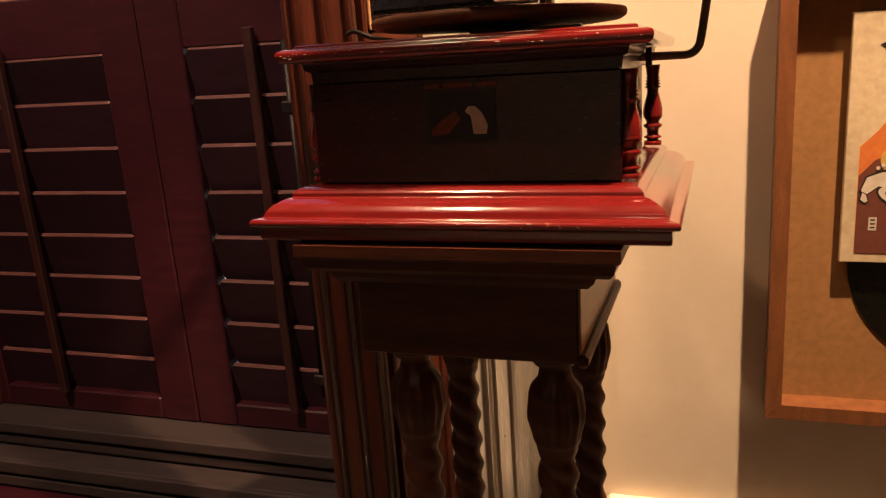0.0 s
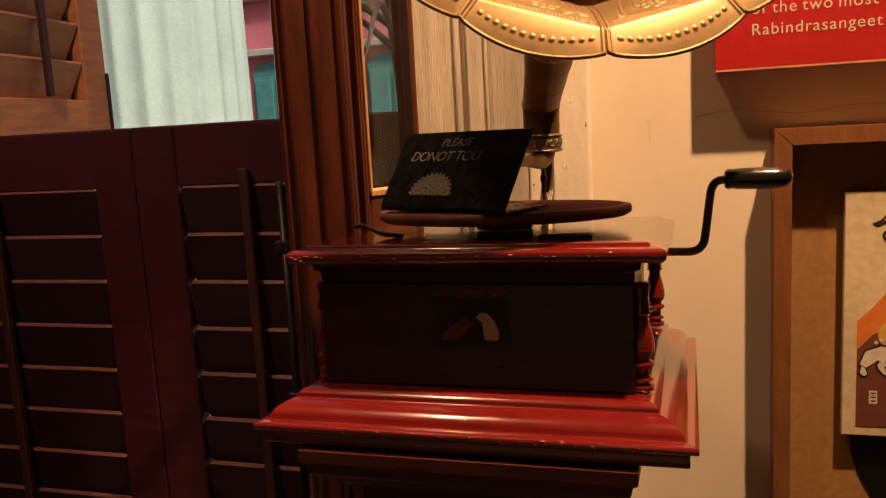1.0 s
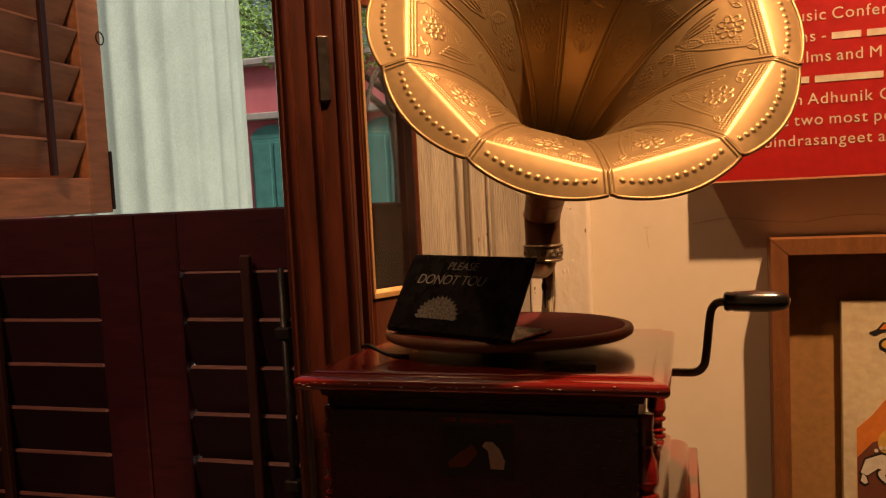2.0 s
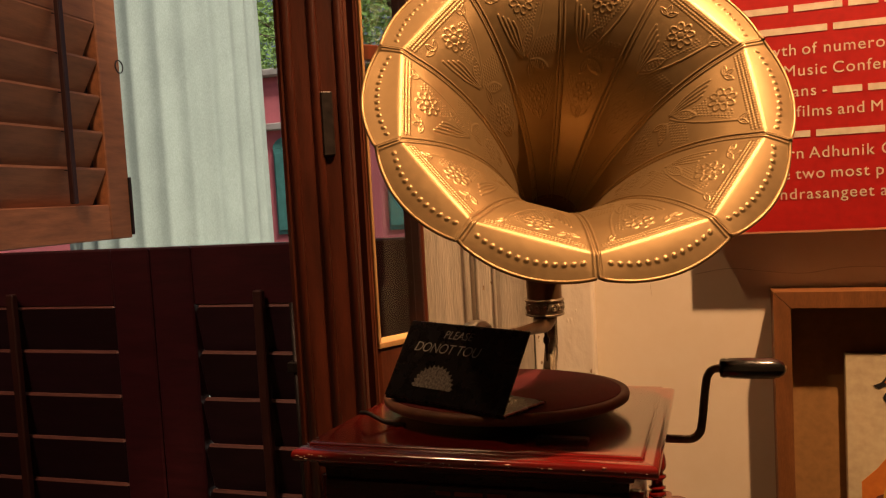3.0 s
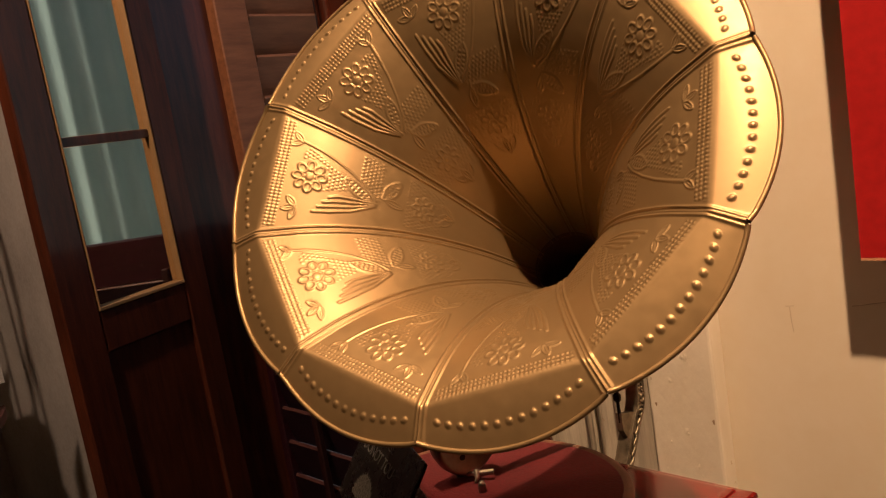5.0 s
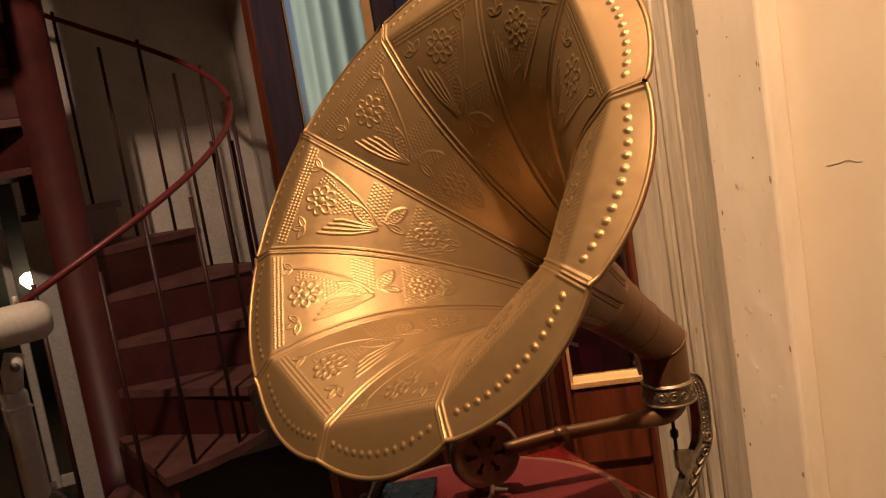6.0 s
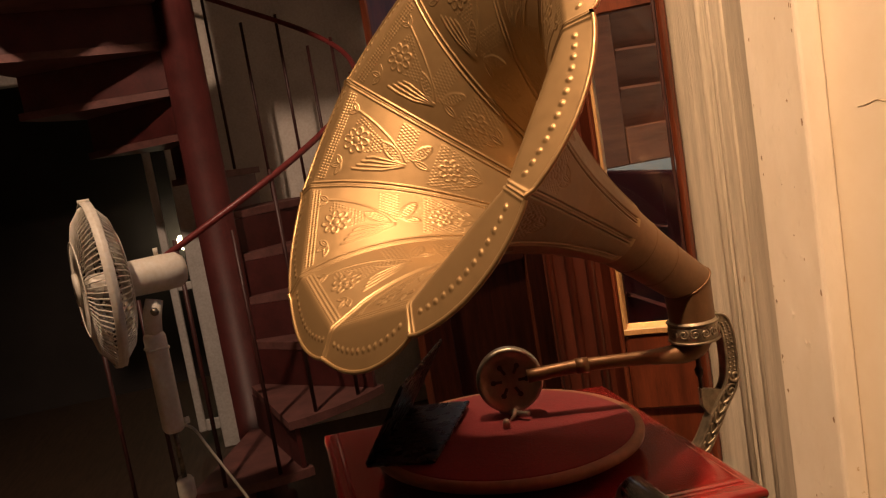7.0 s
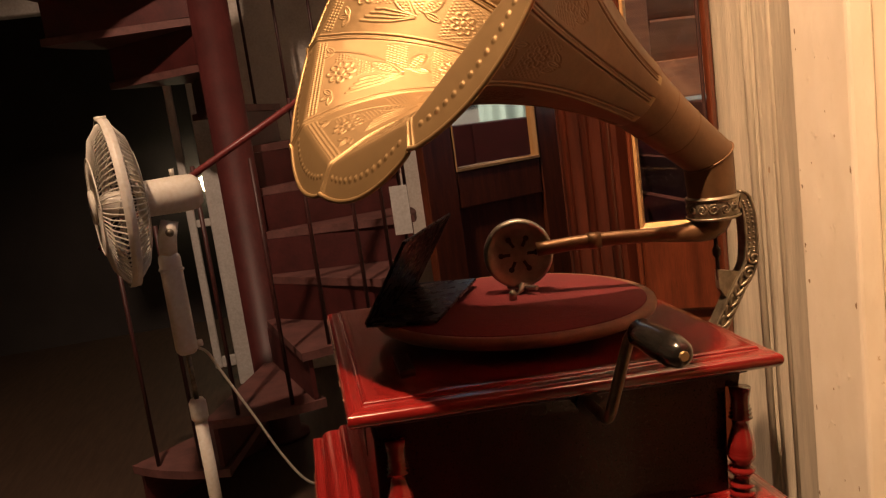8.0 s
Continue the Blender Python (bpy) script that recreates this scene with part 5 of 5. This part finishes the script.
put("cord", mesh_of("cord", *tube(spline([(0.0, 0.028, 0.715), (0.0, 0.055, 0.69), (0.01, 0.085, 0.62), (0.02, 0.15, 0.47), (0.03, 0.21, 0.33), (0.04, 0.27, 0.23), (0.05, 0.36, 0.17), (0.2, 0.45, 0.004), (0.5, 0.5, 0.004)], 8), 0.004, 8), CABLE, True), cable)

# ---- spiral stair ----
stair = thing("spiral_staircase", (-2.95, 0.40, 0), "dark red painted spiral staircase with slim balusters", "staircase")
RAD, RISE, STEP, A0 = 0.70, 0.178, 30.0, -30.0
put("pole", mesh_of("pole", *lathe([(0.11, 0), (0.11, 0.02), (0.078, 0.03), (0.078, 3.28)], 32), STAIRRED, True), stair, None, "thick red centre pole")


def tread_mesh():
    verts, n = [], 8
    for z in (-0.03, 0.0):
        for r in (0.07, RAD):
            for k in range(n + 1):
                a = radians(-STEP * 0.58 + STEP * 1.16 * k / n)
                verts.append((r * math.cos(a), r * math.sin(a), z))
    m = n + 1
    faces = []
    for k in range(n):
        faces += [(k, m + k, m + k + 1, k + 1), (2 * m + k, 2 * m + k + 1, 3 * m + k + 1, 3 * m + k), (m + k, 3 * m + k, 3 * m + k + 1, m + k + 1), (k + 1, 2 * m + k + 1, 2 * m + k, k)]
    faces += [(0, 2 * m, 3 * m, m), (n, m + n, 3 * m + n, 2 * m + n)]
    return mesh_of("tread", verts, faces, TREAD)


tread = tread_mesh()
riser = bpy.data.meshes.new("riser")
rb = boxed(0.075, RAD - 0.015, -0.008, 0.008, -RISE + 0.001, -0.031)
rb.to_mesh(riser)
rb.free()
riser.materials.append(STAIRRED)
bal = mesh_of("baluster", *lathe([(0.0075, 0), (0.0075, 0.86)], 10), BALUSTER, True)
steps_n = 17
for k in range(steps_n):
    a = A0 + STEP * k
    z = RISE * (k + 1)
    put("tread", tread, stair, pose(0, 0, z, 0, 0, a))
    put("riser", riser, stair, pose(0, 0, z, 0, 0, a - STEP * 0.5))
    for da in (-8, 8):
        b = radians(a + da)
        put("baluster", bal, stair, pose((RAD - 0.03) * math.cos(b), (RAD - 0.03) * math.sin(b), z + RISE * da / STEP * 0, 0, 0, 0))
rail_pts = [((RAD - 0.03) * math.cos(radians(A0 - 14 + 5 * k)), (RAD - 0.03) * math.sin(radians(A0 - 14 + 5 * k)), RISE * (1 + (5 * k - 14) / STEP) + 0.88) for k in range(int(STEP * steps_n / 5))]
put("handrail", mesh_of("handrail", *tube(rail_pts, 0.0115, 12), RAILRED, True), stair, None, "curved red handrail")
note = tagged(part("paper_notice", boxed(-0.032, 0.032, -0.002, 0.002, 0, 0.18), DOORWHITE, m=pose(-2.45, 0.985, 0.86, 4, 0, 80)), "white paper notice tied to the stair balusters", "notice")

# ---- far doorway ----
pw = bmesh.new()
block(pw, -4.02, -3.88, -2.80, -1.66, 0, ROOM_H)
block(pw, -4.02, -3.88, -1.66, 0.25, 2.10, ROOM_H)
tagged(part("wall_return", boxed(-4.02, -3.88, 0.252, WALL_Y + 0.149, 0, ROOM_H), OLDWALL), "stained pale plaster wall beside the stair", "wall", kind="structure")
tagged(part("wall_partition", pw, DARKROOM), "plastered partition with a doorway behind the stair, dimness put into the colour", "wall", kind="structure")
door = thing("far_door_frame", (-3.86, 0.2, 0), "white painted door frame behind the staircase", "door frame")
for y0, y1 in ((-0.04, 0.06), (-1.86, -1.78)):
    part("post", boxed(-0.06, 0.03, y0, y1, 0, 2.10, 0.006), DOORWHITE, door)
part("head", boxed(-0.06, 0.03, -1.78, -0.04, 2.0, 2.10, 0.006), DOORWHITE, door)
leaf = part("casement", boxed(-0.03, -0.005, -0.155, -0.115, 0.10, 1.95, 0.005), DOORWHITE, door, "slim white glazed side light")
part("casement_rail", boxed(-0.03, -0.005, -0.114, -0.041, 0.10, 0.16, 0.005), DOORWHITE, leaf)
part("casement_rail", boxed(-0.03, -0.005, -0.114, -0.041, 0.86, 0.90, 0.005), DOORWHITE, leaf)
lamp = thing("wall_bulb", (-5.47, -0.01, 1.0), "small glowing bulb on a bracket in dark far room", "lamp")
put("bulb", mesh_of("bulb", *lathe([(0.008, -0.03), (0.02, -0.02), (0.036, 0.0), (0.034, 0.02), (0.015, 0.036), (0.002, 0.038)], 20), BULB, True), lamp, Matrix.Scale(1.6, 4))
put("holder", mesh_of("holder", *tube(spline([(0, 0, -0.028), (0, 0, -0.09), (-0.04, 0, -0.12), (-0.13, 0, -0.12)], 5), 0.012, 12), IRON, True), lamp)

# ---- outside ----
gm = mesh_of("ground", [(-300, 1.62, -0.5), (300, 1.62, -0.5), (300, 400, -0.5), (-300, 400, -0.5), (-300, 1.62, -0.6), (300, 1.62, -0.6), (300, 400, -0.6), (-300, 400, -0.6)], [(0, 1, 2, 3), (7, 6, 5, 4), (0, 4, 5, 1)], GRASS)
tagged(put("ground", gm), "dusty ground of the yard outside", "ground", kind="structure")
tagged(part("veranda_floor", boxed(-6, 4, 1.625, 5.6, -0.49, -0.02, 0.02), CORNICE), "grey stone veranda floor outside the door", "veranda", kind="structure")
colm = thing("fluted_column", (-3.55, 4.86, -0.02), "white fluted stucco column of the veranda", "column")


def flute(a, z):
    if z > 2.95:
        return 1.0
    depth = 0.046 * min(1, max(0, (2.95 - z) / 0.12)) ** 0.5
    return 1 - depth * abs(math.sin(a * 13)) ** 1.2


cp = [(0.80, 0), (0.80, 0.15), (0.73, 0.22)] + [(0.68 - 0.012 * k / 40, 0.25 + 2.66 * k / 40) for k in range(41)] + [(0.668, 2.93), (0.668, 2.95), (0.668, 2.96), (0.668, 3.25), (0.70, 3.28), (0.72, 3.32), (0.78, 3.36), (0.78, 3.6)]
put("shaft", mesh_of("shaft", *lathe(cp, 312, flute), COLUMN, True), colm)

tagged(colm, group="veranda columns")
# unseen second column, added as a pale thing for the left panes to reflect
copy_thing(colm, pose(0.45, 4.86, -0.02))

house = thing("pink_house", (-6.0, 17.0, -0.5), "pink stucco house with green shuttered windows", "house")
part("wall", boxed(-14, 12, 0, 6, 0, 4.75), PINK, house)
part("cornice", boxed(-14.1, 12.1, -0.22, 6.1, 4.75, 4.92, 0.03), CORNICE, house)
part("string_course", boxed(-14.05, 12.05, -0.22, 0.0, 3.52, 3.68, 0.02), CORNICE, house)
for x in (-8.6, -5.8, -3.0, -0.2, 2.6):
    win = part("window", boxed(x - 0.55, x + 0.55, -0.06, 0.02, 1.1, 3.1, 0.02), GREENPAINT, house, "green painted shuttered window")
    for s in (-1, 1):
        part("shutter_leaf", boxed(x + s * 0.27 - 0.22, x + s * 0.27 + 0.22, -0.10, -0.061, 1.2, 3.0, 0.01), GREENPAINT, win)
    part("arch", _bm(flat_shape(ellipse(x, 3.1, 0.55, 0.3, 18, 0, 0, 180)[::-1], 0.07)), GREENPAINT, win, m=pose(0, -0.06, 0))


def tree(at, height, crown, seed, label):
    rnd = random.Random(seed)
    root = thing("tree", at, label, "tree", "yard trees")
    tv, tf = tube(spline([(0, 0, 0), (0.1, 0.05, height * 0.3), (-0.1, 0.1, height * 0.62), (0.1, 0, height * 0.95)], 6), [0.24 - 0.20 * k / 18 for k in range(19)], 12)
    put("trunk", mesh_of("trunk", tv, tf, BARK, True), root)
    for k in range(9):
        a, h0 = rnd.uniform(0, math.tau), height * rnd.uniform(0.4, 0.85)
        r = crown * rnd.uniform(0.6, 1.0)
        pts = spline([(0, 0, h0), (0.5 * r * math.cos(a), 0.5 * r * math.sin(a), h0 + 0.5), (r * math.cos(a), r * math.sin(a), h0 + rnd.uniform(-0.6, 1.0))], 5)
        put("limb", mesh_of("limb", *tube(pts, [0.07 - 0.005 * i for i in range(len(pts))], 7), BARK, True), root)
    verts, faces = [], []
    for k in range(240):
        a, e, r = rnd.uniform(0, math.tau), rnd.uniform(-0.75, 1.2), crown * rnd.uniform(0.45, 1.05)
        c = Vector((r * math.cos(a) * math.cos(e * 0.8), r * math.sin(a) * math.cos(e * 0.8), height * 0.78 + r * 0.75 * math.sin(e)))
        for i in range(46):
            p = c + Vector((rnd.gauss(0, 0.30), rnd.gauss(0, 0.30), rnd.gauss(0, 0.22)))
            d = Vector((rnd.uniform(-1, 1), rnd.uniform(-1, 1), rnd.uniform(-0.8, 0.4))).normalized() * rnd.uniform(0.07, 0.13)
            sd = d.orthogonal().normalized() * d.length * 0.32
            n = len(verts)
            verts += [p, p + d * 0.5 + sd, p + d, p + d * 0.5 - sd]
            faces.append((n, n + 1, n + 2, n + 3))
    tagged(put("crown", mesh_of("crown", verts, faces, LEAF), root), kind="stuff")


tree((-12.6, 25.0, -0.5), 8.6, 3.4, 3, "leafy green tree rising behind the pink house")
tree((-17.5, 27.0, -0.5), 9.4, 3.6, 8, "tall leafy tree behind the pink house")
tree((-4.4, 12.4, -0.5), 6.4, 2.1, 5, "leafy green tree before the pink house")
